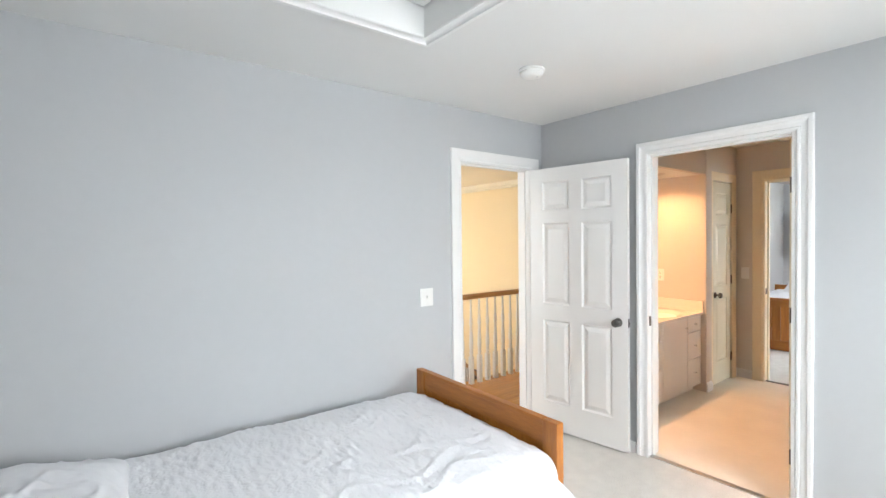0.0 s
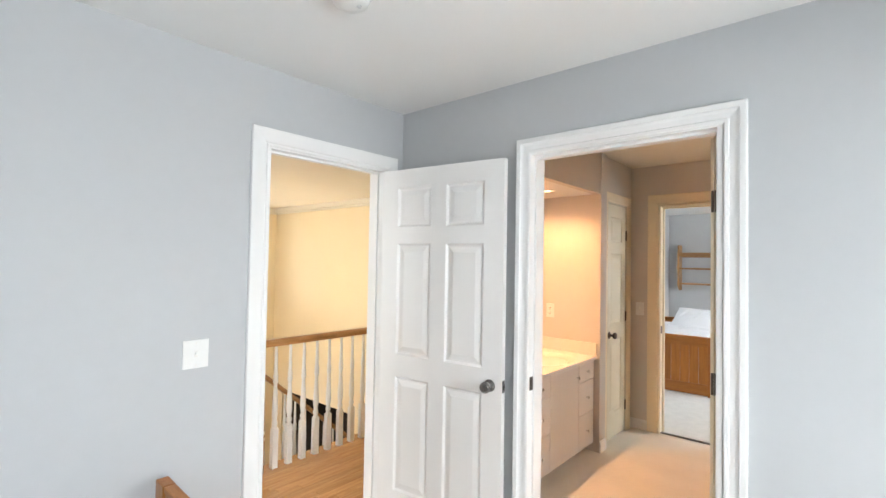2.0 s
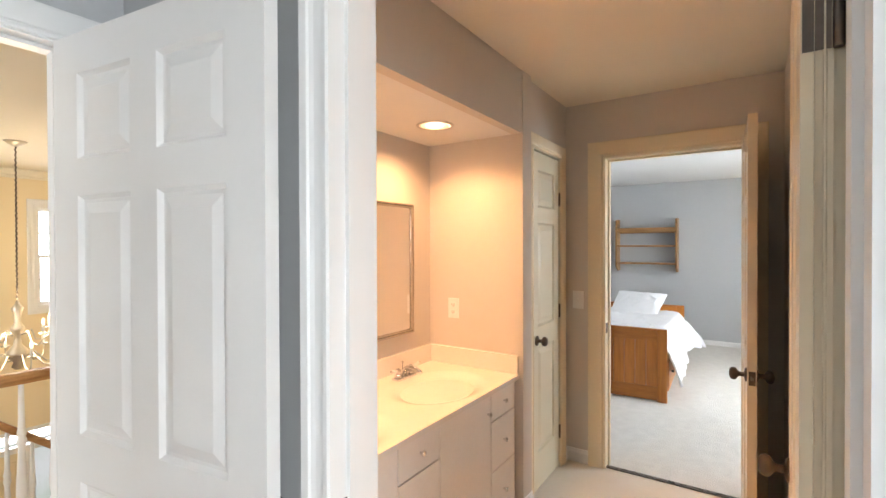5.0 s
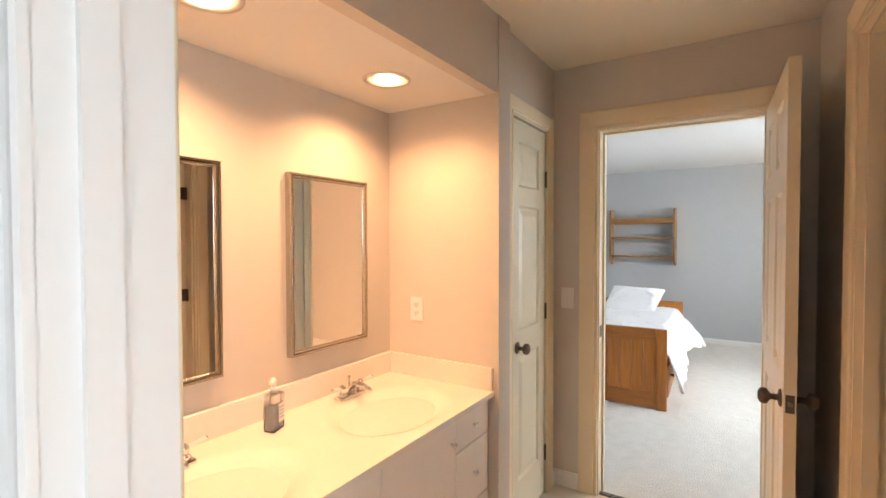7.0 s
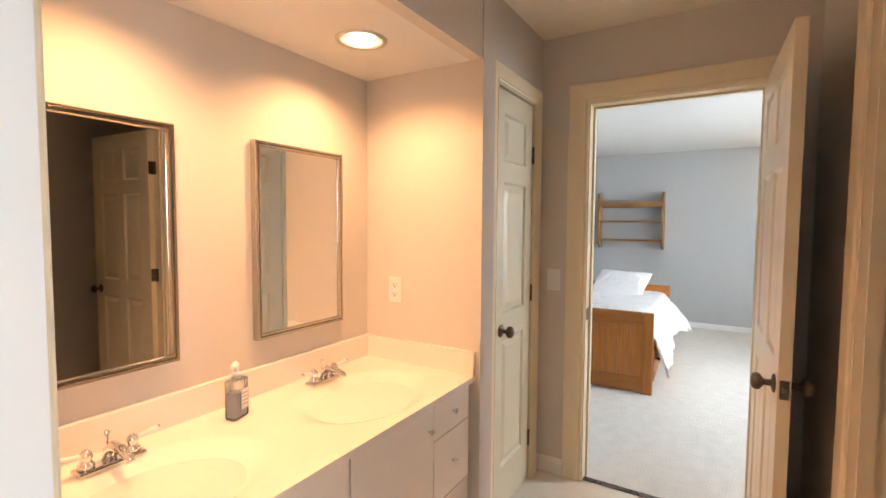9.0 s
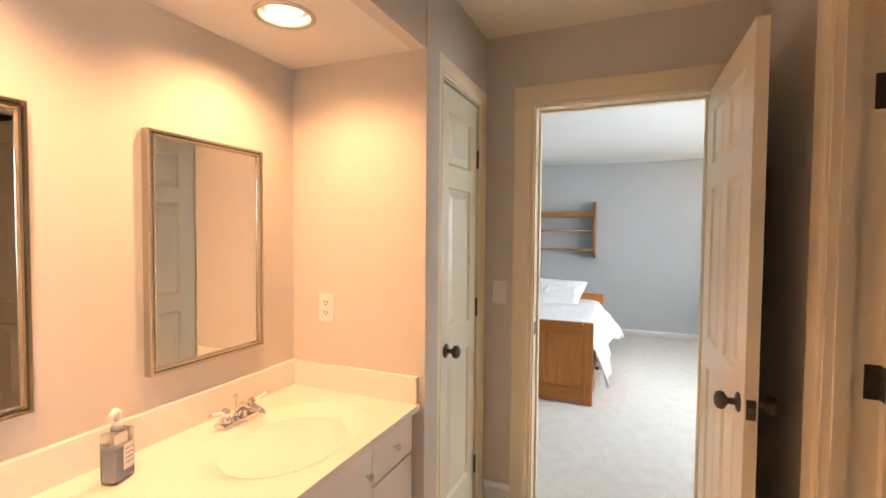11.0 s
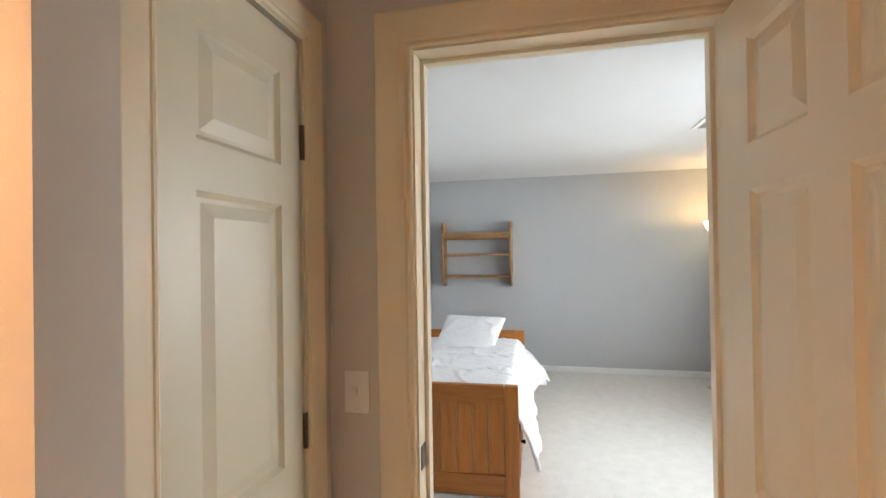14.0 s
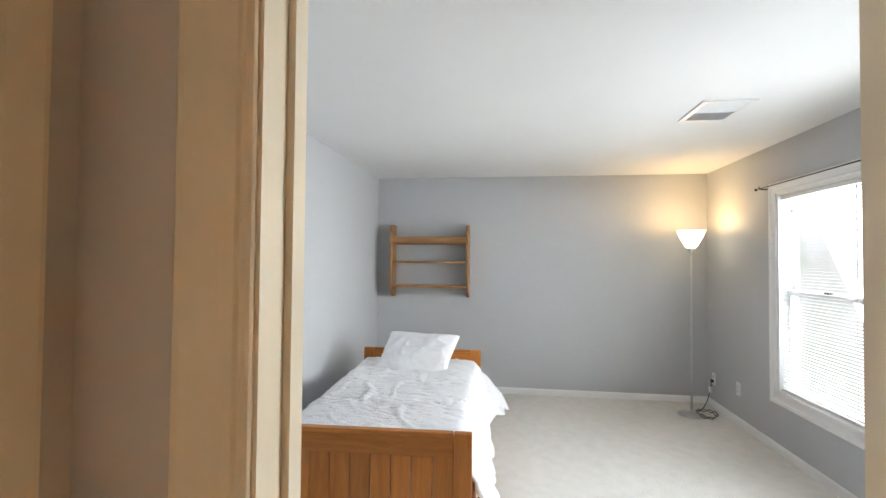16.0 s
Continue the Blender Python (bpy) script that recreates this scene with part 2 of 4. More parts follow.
def lathe(profile, n=20, bm=None, at=(0, 0, 0), axis="z"):
    """Turns (radius, height) points round an axis."""
    bm = bm or bmesh.new()
    rings = []
    for r, h in profile:
        ring = []
        for k in range(n):
            a = 2 * math.pi * k / n
            p = (r * math.cos(a), r * math.sin(a), h)
            if axis == "y":
                p = (p[0], p[2], -p[1])
            elif axis == "x":
                p = (p[2], p[0], p[1])
            ring.append(bm.verts.new((p[0] + at[0], p[1] + at[1], p[2] + at[2])))
        rings.append(ring)
    for a, b in zip(rings, rings[1:]):
        for k in range(n):
            bm.faces.new((a[k], a[(k + 1) % n], b[(k + 1) % n], b[k])).smooth = True
    bm.faces.new(list(reversed(rings[0])))
    bm.faces.new(rings[-1])
    return bm


def tube(points, r, n=8, bm=None):
    bm = bm or bmesh.new()
    pts = [Vector(p) for p in points]
    rings, up = [], Vector((0.13, 0.31, 0.94)).normalized()
    for i, p in enumerate(pts):
        d = (pts[min(i + 1, len(pts) - 1)] - pts[max(i - 1, 0)]).normalized()
        a = d.cross(up)
        if a.length < 1e-4:
            a = d.cross(Vector((1, 0, 0)))
        a.normalize()
        b = d.cross(a)
        rr = r[i] if isinstance(r, (list, tuple)) else r
        rings.append([bm.verts.new(p + rr * (math.cos(2 * math.pi * k / n) * a + math.sin(2 * math.pi * k / n) * b)) for k in range(n)])
    for a, b in zip(rings, rings[1:]):
        for k in range(n):
            bm.faces.new((a[k], a[(k + 1) % n], b[(k + 1) % n], b[k])).smooth = True
    bm.faces.new(list(reversed(rings[0])))
    bm.faces.new(rings[-1])
    return bm


def mesh_of(name, bm, mat):
    bmesh.ops.recalc_face_normals(bm, faces=bm.faces)
    me = bpy.data.meshes.new(name)
    bm.to_mesh(me)
    bm.free()
    me.materials.append(mat)
    return me


def part(name, bm, mat, parent, label="", m=None):
    ob = new(name, bm if isinstance(bm, bpy.types.Mesh) else mesh_of(name, bm, mat))
    ob.parent = parent
    if m is not None:
        ob.matrix_basis = m
    if label:
        tagged(ob, label)
    return ob


def thing(name, label, category, m, group="", kind=""):
    ob = new(name)
    ob.empty_display_size = 0.1
    ob.matrix_basis = m
    return tagged(ob, label, category, group, kind)


def solid(name, bm, mat, label, category="", kind="structure", group=""):
    return tagged(new(name, mesh_of(name, bm, mat)), label, category, group, kind)


# ---------------- structure ----------------
CEIL = 2.44


def wall(name, plane, a, b, u0, u1, openings, mat, label, z0=0.0, z1=CEIL):
    """A wall slab between a and b on its plane's axis, from u0 to u1 along the other, with openings (u0, u1, z0, z1)."""
    bm = bmesh.new()

    def put(ua, ub, za, zb):
        if ub - ua > 1e-4 and zb - za > 1e-4:
            if plane == "x":
                box(bm, a, ua, za, b, ub, zb)
            else:
                box(bm, ua, a, za, ub, b, zb)

    at = u0
    for o0, o1, p0, p1 in sorted(openings):
        put(at, o0, z0, z1)
        put(o0, o1, z0, p0)
        put(o0, o1, p1, z1)
        at = o1
    put(at, u1, z0, z1)
    return solid(name, bm, mat, label, "wall")


X1, Y1, YS = 3.195, 2.488, -0.763
HALL = (2.30, 3.06, 0.0, 2.075)
BATH = (0.748, 1.589, 0.0, 2.075)
FAR = (0.885, 1.688, 0.0, 2.075)
TUB = (4.10, 4.87, 0.0, 2.075)
CLOSET = (5.078, 5.565, 0.0, 2.075)
WZ0, WZ1 = 0.47, 2.04
WIN = [(0.44, 1.46), (1.74, 2.76)]
WIN2 = [(8.15, 9.13), (6.87, 7.85)]

wall("wall_bedroom_north", "y", Y1, 2.549, -1.4, X1 + 0.065, [HALL], M_GREY, "light grey painted wall with a doorway")
wall("wall_bedroom_east", "x", X1, 3.26, YS - 0.14, Y1, [BATH], M_GREY, "light grey painted wall with a bathroom doorway")
wall("wall_bedroom_west", "x", -1.52, -1.4, YS - 0.14, 2.549, [], M_GREY, "light grey painted wall")
wall("wall_bedroom_south", "y", YS - 0.14, YS, -1.4, X1, [(*w, WZ0, WZ1) for w in WIN], M_GREY, "light grey painted wall with windows")
wall("wall_bath_west", "x", 3.26, 3.325, YS - 0.14, 2.528, [BATH], M_GREIGE, "greige painted wall with a doorway")
wall("wall_bath_alcove_back", "y", 2.528, 2.57, 3.26, 4.95, [], M_GREIGE, "greige painted alcove wall behind the vanity")
wall("wall_bath_alcove_side", "x", 4.889, 5.005, 1.905, 2.528, [], M_GREIGE, "greige painted side of the vanity alcove")
wall("wall_bath_north", "y", 1.935, 1.99, 5.005, 5.75, [CLOSET], M_GREIGE, "greige painted wall with a closet doorway")
wall("wall_bath_soffit", "y", 1.91, 1.965, 3.325, 4.889, [], M_GREIGE, "greige painted soffit face over the vanity", z0=2.10)
wall("wall_bath_east", "x", 5.69, 5.75, 0.655, 1.935, [FAR], M_GREIGE, "greige painted wall with a doorway")
wall("wall_bath_south", "y", 0.655, 0.715, 3.325, 5.69, [TUB], M_GREIGE, "greige painted wall with a doorway")
wall("wall_tub_north", "y", 0.595, 0.655, 3.325, 5.69, [TUB], M_GREIGE, "wall of an unlit room")
wall("wall_tub_south", "y", YS - 0.14, YS, 3.325, 5.69, [], M_GREIGE, "wall of an unlit room")
wall("wall_tub_east", "x", 5.69, 5.75, YS - 0.14, 0.655, [], M_GREIGE, "wall of an unlit room")
wall("wall_tub_west", "x", 3.326, 3.36, YS, 0.595, [], M_GREIGE, "wall of an unlit room")
wall("wall_closet_back", "y", 2.57, 2.61, 4.95, 5.75, [], M_GREIGE, "back wall of a shut closet")
wall("wall_far_west", "x", 5.75, 5.81, YS - 0.14, 2.98, [FAR], M_GREY, "light grey painted wall with a doorway")
wall("wall_far_north", "y", 2.86, 2.98, 5.81, 10.42, [], M_GREY, "light grey painted wall beside the bed")
wall("wall_far_east", "x", 10.42, 10.54, YS - 0.14, 2.98, [], M_GREY, "light grey painted wall with a hanging shelf")
wall("wall_far_south", "y", YS - 0.14, YS, 5.81, 10.42, [(*w, WZ0, WZ1) for w in WIN2], M_GREY, "light grey painted wall with windows")
HW = (4.56, 5.20, 0.72, 2.0)
FD = (3.40, 4.86, -2.75, -0.78)
DK = (6.0, 8.05, -2.75, -0.83)
wall("wall_hall_south", "y", 2.549, 2.61, -1.4, 5.65, [(2.30, 3.06, -0.02, 2.075)], M_YELLOW, "cream yellow painted hall wall", z0=-2.75)
wall("wall_foyer_north", "y", 8.4, 8.54, -1.4, 5.65, [HW], M_YELLOW, "cream yellow two-storey foyer wall with a window", z0=-0.1)
wall("wall_foyer_entry", "y", 8.4, 8.54, -1.4, 5.65, [FD], M_YELLOW, "cream yellow foyer wall round the front door", z0=-2.75, z1=-0.1)
wall("wall_foyer_east", "x", 5.65, 5.745, 2.61, 8.54, [DK], M_YELLOW, "cream yellow two-storey foyer wall", z0=-2.75)
# this wall's opening is added to let the west fill lamp in
wall("wall_foyer_west", "x", -1.52, -1.4, 2.549, 8.54, [(2.8, 5.5, 0.5, 2.1)], M_YELLOW, "cream yellow foyer wall with an added wide window", z0=-2.75)
# walls coloured dark so that the room behind the opening looks unlit
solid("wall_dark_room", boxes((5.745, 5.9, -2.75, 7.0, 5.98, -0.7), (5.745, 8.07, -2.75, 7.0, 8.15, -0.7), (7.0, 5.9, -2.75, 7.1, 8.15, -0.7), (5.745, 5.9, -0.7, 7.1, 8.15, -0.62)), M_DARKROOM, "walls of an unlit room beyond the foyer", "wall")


def plate_with_holes(x0, x1, y0, y1, z, thick, holes, r):
    """A flat plate at z with round holes, thick upwards."""
    bm = bmesh.new()
    h = r + 0.03
    xs = sorted([x0, x1] + [v for cx, cy in holes for v in (cx - h, cx + h)])
    n = 32
    for a, b in zip(xs, xs[1:]):
        hole = [c for c in holes if abs(c[0] - (a + b) / 2) < 0.01]
        if not hole:
            box(bm, a, y0, z, b, y1, z + thick)
            continue
        cx, cy = hole[0]
        box(bm, a, y0, z, b, cy - h, z + thick)
        box(bm, a, cy + h, z, b, y1, z + thick)
        inner, outer, top = [], [], []
        for k in range(n):
            t = 2 * math.pi * k / n
            c, s = math.cos(t), math.sin(t)
            q = h / max(abs(c), abs(s))
            inner.append(bm.verts.new((cx + r * c, cy + r * s, z)))
            outer.append(bm.verts.new((cx + q * c, cy + q * s, z)))
            top.append(bm.verts.new((cx + r * c, cy + r * s, z + thick)))
        for k in range(n):
            j = (k + 1) % n
            bm.faces.new((inner[k], inner[j], outer[j], outer[k]))
            bm.faces.new((inner[k], inner[j], top[j], top[k]))
    return bm


solid("ceiling_bedroom", boxes((-1.52, YS - 0.14, CEIL, 0.74, 2.549, 2.55), (1.43, YS - 0.14, CEIL, 3.26, 2.549, 2.55), (0.74, YS - 0.14, CEIL, 1.43, 0.45, 2.55), (0.74, 1.675, CEIL, 1.43, 2.549, 2.55)), M_CEIL, "white painted ceiling", "ceiling")
solid("ceiling_bath", boxes((3.26, YS - 0.14, CEIL, 5.75, 1.965, 2.55)), M_CEILB, "cream painted bathroom ceiling", "ceiling")
solid("ceiling_alcove", plate_with_holes(3.325, 4.889, 1.965, 2.528, 2.10, 0.02, [(3.73, 2.19), (4.49, 2.21)], 0.082), M_CEIL, "painted underside of the vanity soffit", "ceiling")
solid("ceiling_alcove_edge", boxes((3.325, 1.91, 2.0985, 4.889, 1.965, 2.10)), M_GREIGE, "painted edge of the vanity soffit", "ceiling")
solid("ceiling_far", boxes((5.75, YS - 0.14, CEIL, 10.54, 2.98, 2.55)), M_CEIL, "white painted ceiling", "ceiling")
solid("ceiling_foyer", boxes((-1.52, 2.549, CEIL, 5.75, 8.54, 2.55)), M_CEILB, "cream painted foyer ceiling", "ceiling")
solid("floor_bedroom", boxes((-1.52, YS - 0.14, -0.1, X1 + 0.03, 2.52, 0.0)), M_CARPET, "off-white carpet", "carpet")
solid("floor_bath", boxes((X1 + 0.03, YS - 0.14, -0.1, 5.72, 2.54, 0.0)), M_VINYL, "cream vinyl bathroom floor", "floor")
solid("floor_far", boxes((5.72, YS - 0.14, -0.1, 10.54, 2.98, 0.0)), M_CARPET, "off-white carpet", "carpet")
solid("floor_foyer", boxes((-1.52, 2.55, -2.85, 7.1, 8.6, -2.75)), M_PLANK, "oak floor of the foyer below", "floor")
floor_hall = solid("floor_hall", boxes((-1.4, 2.52, -0.3, 5.65, 3.60, -0.012), (-1.4, 3.60, -0.3, 2.86, 4.52, -0.012)), M_TRIM, "upper hall floor edge", "floor")
solid("threshold_bath", boxes((X1 + 0.012, 0.766, 0.0, X1 + 0.05, 1.571, 0.008), bevel=0.003), M_STEEL, "metal threshold strip between carpet and vinyl", "threshold")
solid("threshold_far", boxes((5.70, 0.903, 0.0, 5.735, 1.670, 0.008), bevel=0.003), M_NICKEL, "metal threshold strip between vinyl and carpet", "threshold")

PROFILE = ((0.0, 0.0), (0.0, 0.010), (0.006, 0.014), (0.018, 0.014), (0.022, 0.009), (0.045, 0.012), (0.056, 0.016), (0.060, 0.021), (0.082, 0.022), (0.086, 0.019), (0.086, 0.0))

FLAT = ((0.0, 0.0), (0.0, 0.009), (0.002, 0.012), (0.006, 0.013), (0.011, 0.012), (0.013, 0.009), (0.016, 0.009), (0.020, 0.0125), (0.030, 0.0145), (0.076, 0.0185), (0.083, 0.018), (0.086, 0.015), (0.086, 0.0))


def casing(name, plane, at, out, u0, u1, top, bottom=0.0, closed=False, width=1.0, mat=None, label="white moulded door casing", profile=FLAT):
    """Mitred trim round an opening, standing out of the wall's face at `at` in the direction out (+1 or -1)."""
    bm = bmesh.new()
    rows = []
    for u, v in profile:
        u *= width
        c = at + out * v
        ring = [(u0 - u, bottom - (u if closed else 0)), (u0 - u, top + u), (u1 + u, top + u), (u1 + u, bottom - (u if closed else 0))]
        rows.append([bm.verts.new((c, a, z) if plane == "x" else (a, c, z)) for a, z in ring])
    for a, b in zip(rows, rows[1:]):
        for k in range(4 if closed else 3):
            j = (k + 1) % 4
            bm.faces.new((a[k], a[j], b[j], b[k]))
    if not closed:
        bm.faces.new([r[0] for r in rows])
        bm.faces.new([r[3] for r in rows])
    return solid(name, bm, mat or M_TRIM, label, "door trim")


def jamb(name, plane, a, b, o, stop=None, mat=None):
    """Lining of a doorway with a stop strip."""
    u0, u1, _, top = o
    t = 0.018
    c = (a + b) / 2 if stop is None else stop
    bs = [(a, u0, 0, b, u0 + t, top), (a, u1 - t, 0, b, u1, top), (a, u0 + t, top - t, b, u1 - t, top),
          (c - 0.018, u0 + t, 0, c + 0.018, u0 + t + 0.011, top - t), (c - 0.018, u1 - t - 0.011, 0, c + 0.018, u1 - t, top - t), (c - 0.018, u0 + t + 0.011, top - t - 0.011, c + 0.018, u1 - t - 0.011, top - t)]
    if plane == "y":
        bs = [(y0, x0, z0, y1, x1, z1) for x0, y0, z0, x1, y1, z1 in bs]
    return solid(name, boxes(*bs), mat or M_TRIM, "painted door jamb with a stop", "door trim")


jamb("jamb_hall", "y", Y1 - 0.004, 2.614, HALL)
jamb("jamb_bath", "x", X1 - 0.004, 3.329, BATH, 3.25)
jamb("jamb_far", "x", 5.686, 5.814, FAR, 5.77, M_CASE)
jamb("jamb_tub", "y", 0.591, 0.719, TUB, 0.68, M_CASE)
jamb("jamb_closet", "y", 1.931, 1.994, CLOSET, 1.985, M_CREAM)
casing("trim_hall", "y", Y1, -1, 2.306, 3.054, 2.063)
casing("trim_hall_back", "y", 2.61, 1, 2.306, 3.054, 2.063)
casing("trim_bath", "x", X1, -1, 0.745, 1.568, 2.063, width=0.9, profile=PROFILE)
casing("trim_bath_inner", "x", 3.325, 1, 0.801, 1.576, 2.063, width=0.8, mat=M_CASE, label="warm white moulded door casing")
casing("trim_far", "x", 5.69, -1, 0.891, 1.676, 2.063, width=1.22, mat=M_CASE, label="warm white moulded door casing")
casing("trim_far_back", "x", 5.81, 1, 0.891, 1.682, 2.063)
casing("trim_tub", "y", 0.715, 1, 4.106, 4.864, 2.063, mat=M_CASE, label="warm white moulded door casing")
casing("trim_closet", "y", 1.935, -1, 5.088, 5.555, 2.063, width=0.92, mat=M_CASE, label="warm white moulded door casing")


def baseboard(name, *runs, h=1.0):
    """Runs of (plane, face, out, u0, u1)."""
    bm = bmesh.new()
    for plane, f, out, u0, u1 in runs:
        prof = ((0, 0), (0.013, 0), (0.013, 0.065), (0.008, 0.078), (0.006, 0.088), (0, 0.09))
        ends = []
        for u in (u0, u1):
            ends.append([bm.verts.new((f + out * d, u, z * h) if plane == "x" else (u, f + out * d, z * h)) for d, z in prof])
        for k in range(len(prof)):
            j = (k + 1) % len(prof)
            bm.faces.new((ends[0][k], ends[0][j], ends[1][j], ends[1][k]))
        bm.faces.new(ends[0])
        bm.faces.new(list(reversed(ends[1])))
    return solid(name, bm, M_TRIM, "white painted baseboard", "baseboard")


baseboard("baseboard_bedroom", ("y", Y1, -1, -1.4, 2.22), ("x", X1, -1, 1.656, Y1 - 0.014), ("x", X1, -1, YS, 0.684), ("y", YS, 1, -1.4, X1 - 0.014), ("x", -1.4, 1, YS + 0.014, Y1 - 0.014), h=0.8)
baseboard("baseboard_bath", ("y", 1.905, -1, 4.889, 5.005), ("y", 1.935, -1, 5.636, 5.676), ("x", 5.69, -1, 1.781, 1.935), ("y", 0.715, 1, 4.952, 5.69), ("y", 0.715, 1, 3.345, 4.018))
baseboard("baseboard_far", ("x", 10.42, -1, YS, 2.86), ("y", 2.86, -1, 5.81, 10.406), ("y", YS, 1, 5.81, 10.406), ("x", 5.81, 1, 1.726, 2.846), ("x", 5.81, 1, YS + 0.014, 0.804), h=0.75)
solid("trim_foyer_crown", boxes((-1.4, 8.33, 2.36, 5.65, 8.40, 2.44), (5.58, 2.61, 2.36, 5.65, 8.33, 2.44), (-1.4, 8.36, 2.33, 5.65, 8.40, 2.36), (5.61, 2.61, 2.33, 5.65, 8.36, 2.36), bevel=0.012), M_CEILB, "cream crown moulding", "moulding")


# ---------------- doors ----------------
def panel_mesh(w, h, t):
    """A raised panel with its sloped surround, on both faces of a leaf of thickness t."""
    bm = bmesh.new()
    for s in (1, -1):
        rings = []
        for inset, depth in ((0, 0.0), (0.011, 0.010), (0.020, 0.010), (0.048, 0.0025)):
            y = s * (t / 2 - depth)
            rings.append([bm.verts.new(p) for p in ((inset, y, inset), (w - inset, y, inset), (w - inset, y, h - inset), (inset, y, h - inset))])
        for a, b in zip(rings, rings[1:]):
            for k in range(4):
                j = (k + 1) % 4
                bm.faces.new((a[k], a[j], b[j], b[k]))
        bm.faces.new(rings[-1])
    return bm


def knob(parent, x, z, t, side, mat):
    bm = lathe(((0.030, 0.0), (0.031, 0.003), (0.026, 0.007), (0.011, 0.010), (0.010, 0.028), (0.015, 0.033), (0.026, 0.040), (0.0285, 0.050), (0.025, 0.060), (0.014, 0.066), (0.0, 0.0665)), 24, axis="y")
    if side < 0:
        bmesh.ops.rotate(bm, verts=bm.verts, cent=(0, 0, 0), matrix=Matrix.Rotation(math.pi, 3, "Z"))
    bmesh.ops.translate(bm, verts=bm.verts, vec=(x, side * t / 2, z))
    return part("door_knob", bm, mat, parent)


def door(name, label, width, m, mat=None, metal=None, columns=2, hinge_side=-1):
    """A panelled leaf: hinge edge at local x = 0, its middle plane at y = 0."""
    t, h, z0 = 0.035, 2.035, 0.012
    mat, metal = mat or M_DOOR, metal or M_NICKEL
    root = thing(name, label, "door", m, kind="structure")
    stile, mid = 0.112 if columns == 2 else 0.085, 0.10
    rails = (0.215, 0.125, 0.095, 0.105)
    heights = (0.64, 0.0, 0.225)
    tall = h - sum(rails) - heights[0] - heights[2]
    hs = (heights[0], tall, heights[2])
    cols = [(stile, (width - mid) / 2), ((width + mid) / 2, width - stile)] if columns == 2 else [(stile, width - stile)]
    bs = [(0, -t / 2, z0, stile, t / 2, z0 + h), (width - stile, -t / 2, z0, width, t / 2, z0 + h)]
    z = z0
    for k in range(4):
        bs.append((stile, -t / 2, z, width - stile, t / 2, z + rails[k]))
        z += rails[k]
        if k < 3:
            if columns == 2:
                bs.append((cols[0][1], -t / 2, z, cols[1][0], t / 2, z + hs[k]))
            z += hs[k]
    bm = boxes(*bs)
    bmesh.ops.remove_doubles(bm, verts=bm.verts, dist=1e-5)
    leaf = part("leaf", bm, mat, root)
    z = z0
    for k in range(3):
        z += rails[k]
        for a, b in cols:
            part("panel", panel_mesh(b - a, hs[k], t), mat, leaf, m=Matrix.Translation((a, 0, z)))
        z += hs[k]
    for s in (1, -1):
        knob(root, width - 0.066, 0.912, t, s, metal)
    part("latch_plate", boxes((width, -0.0125, 0.882, width + 0.0015, 0.0125, 0.942)), metal, root)
    part("latch_bolt", boxes((width + 0.0015, -0.006, 0.904, width + 0.009, 0.006, 0.920), bevel=0.002), M_NICKEL, root)
    for hz in (0.24, 1.05, 1.79):
        bm = lathe(((0.0065, hz - 0.045), (0.0065, hz + 0.045)), 10, at=(-0.004, hinge_side * (t / 2 + 0.005), 0))
        box(bm, -0.0016, -t / 2 + 0.002, hz - 0.044, -0.0002, t / 2 - 0.002, hz + 0.044)
        part("hinge", bm, M_BRONZE, root)
    return root


# leaves, each by its hinge and the direction in which it runs
def along(p, q):
    return Matrix.Translation((p[0], p[1], 0)) @ Matrix.Rotation(math.atan2(q[1] - p[1], q[0] - p[0]), 4, "Z")


door("door_1", "white six-panel door standing open against the grey wall", 0.785, along((3.028, 2.455), (3.134, 1.674)), metal=M_NICKEL, hinge_side=1)
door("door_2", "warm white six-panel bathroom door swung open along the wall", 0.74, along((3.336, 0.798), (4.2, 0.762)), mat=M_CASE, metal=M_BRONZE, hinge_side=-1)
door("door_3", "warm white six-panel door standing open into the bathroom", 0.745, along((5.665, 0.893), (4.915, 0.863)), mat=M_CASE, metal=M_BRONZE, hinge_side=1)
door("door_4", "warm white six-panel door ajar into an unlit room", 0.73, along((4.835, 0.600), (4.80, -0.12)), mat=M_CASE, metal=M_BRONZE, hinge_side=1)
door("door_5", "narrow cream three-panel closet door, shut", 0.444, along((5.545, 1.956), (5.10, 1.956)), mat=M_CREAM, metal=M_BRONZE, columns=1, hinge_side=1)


for nm, a in (("bath", (3.275, 0.766, 3.325, 0.7685)), ("tub", (4.8495, 0.597, 4.852, 0.634))):
    for hz in (0.24, 1.05, 1.79):
        tagged(new("hinge_plate", mesh_of("hinge_plate", boxes((a[0], a[1], hz - 0.045, a[2], a[3], hz + 0.045)), M_BRONZE)), "dark bronze hinge plate on a door jamb", "hinge", "jamb hinges", "structure")
for a in ((5.70, 1.6675, 5.74, 1.670), (3.205, 1.5685, 3.24, 1.571)):
    tagged(new("strike_plate", mesh_of("strike_plate", boxes((a[0], a[1], 0.90, a[2], a[3], 0.965)), M_BRONZE)), "dark bronze strike plate on a door jamb", "strike plate", "strike plates", "structure")
tagged(new("strike_plate", mesh_of("strike_plate", boxes((2.318, 2.51, 0.90, 2.3205, 2.55, 0.965)), M_NICKEL)), "nickel strike plate on a door jamb", "strike plate", "strike plates", "structure")


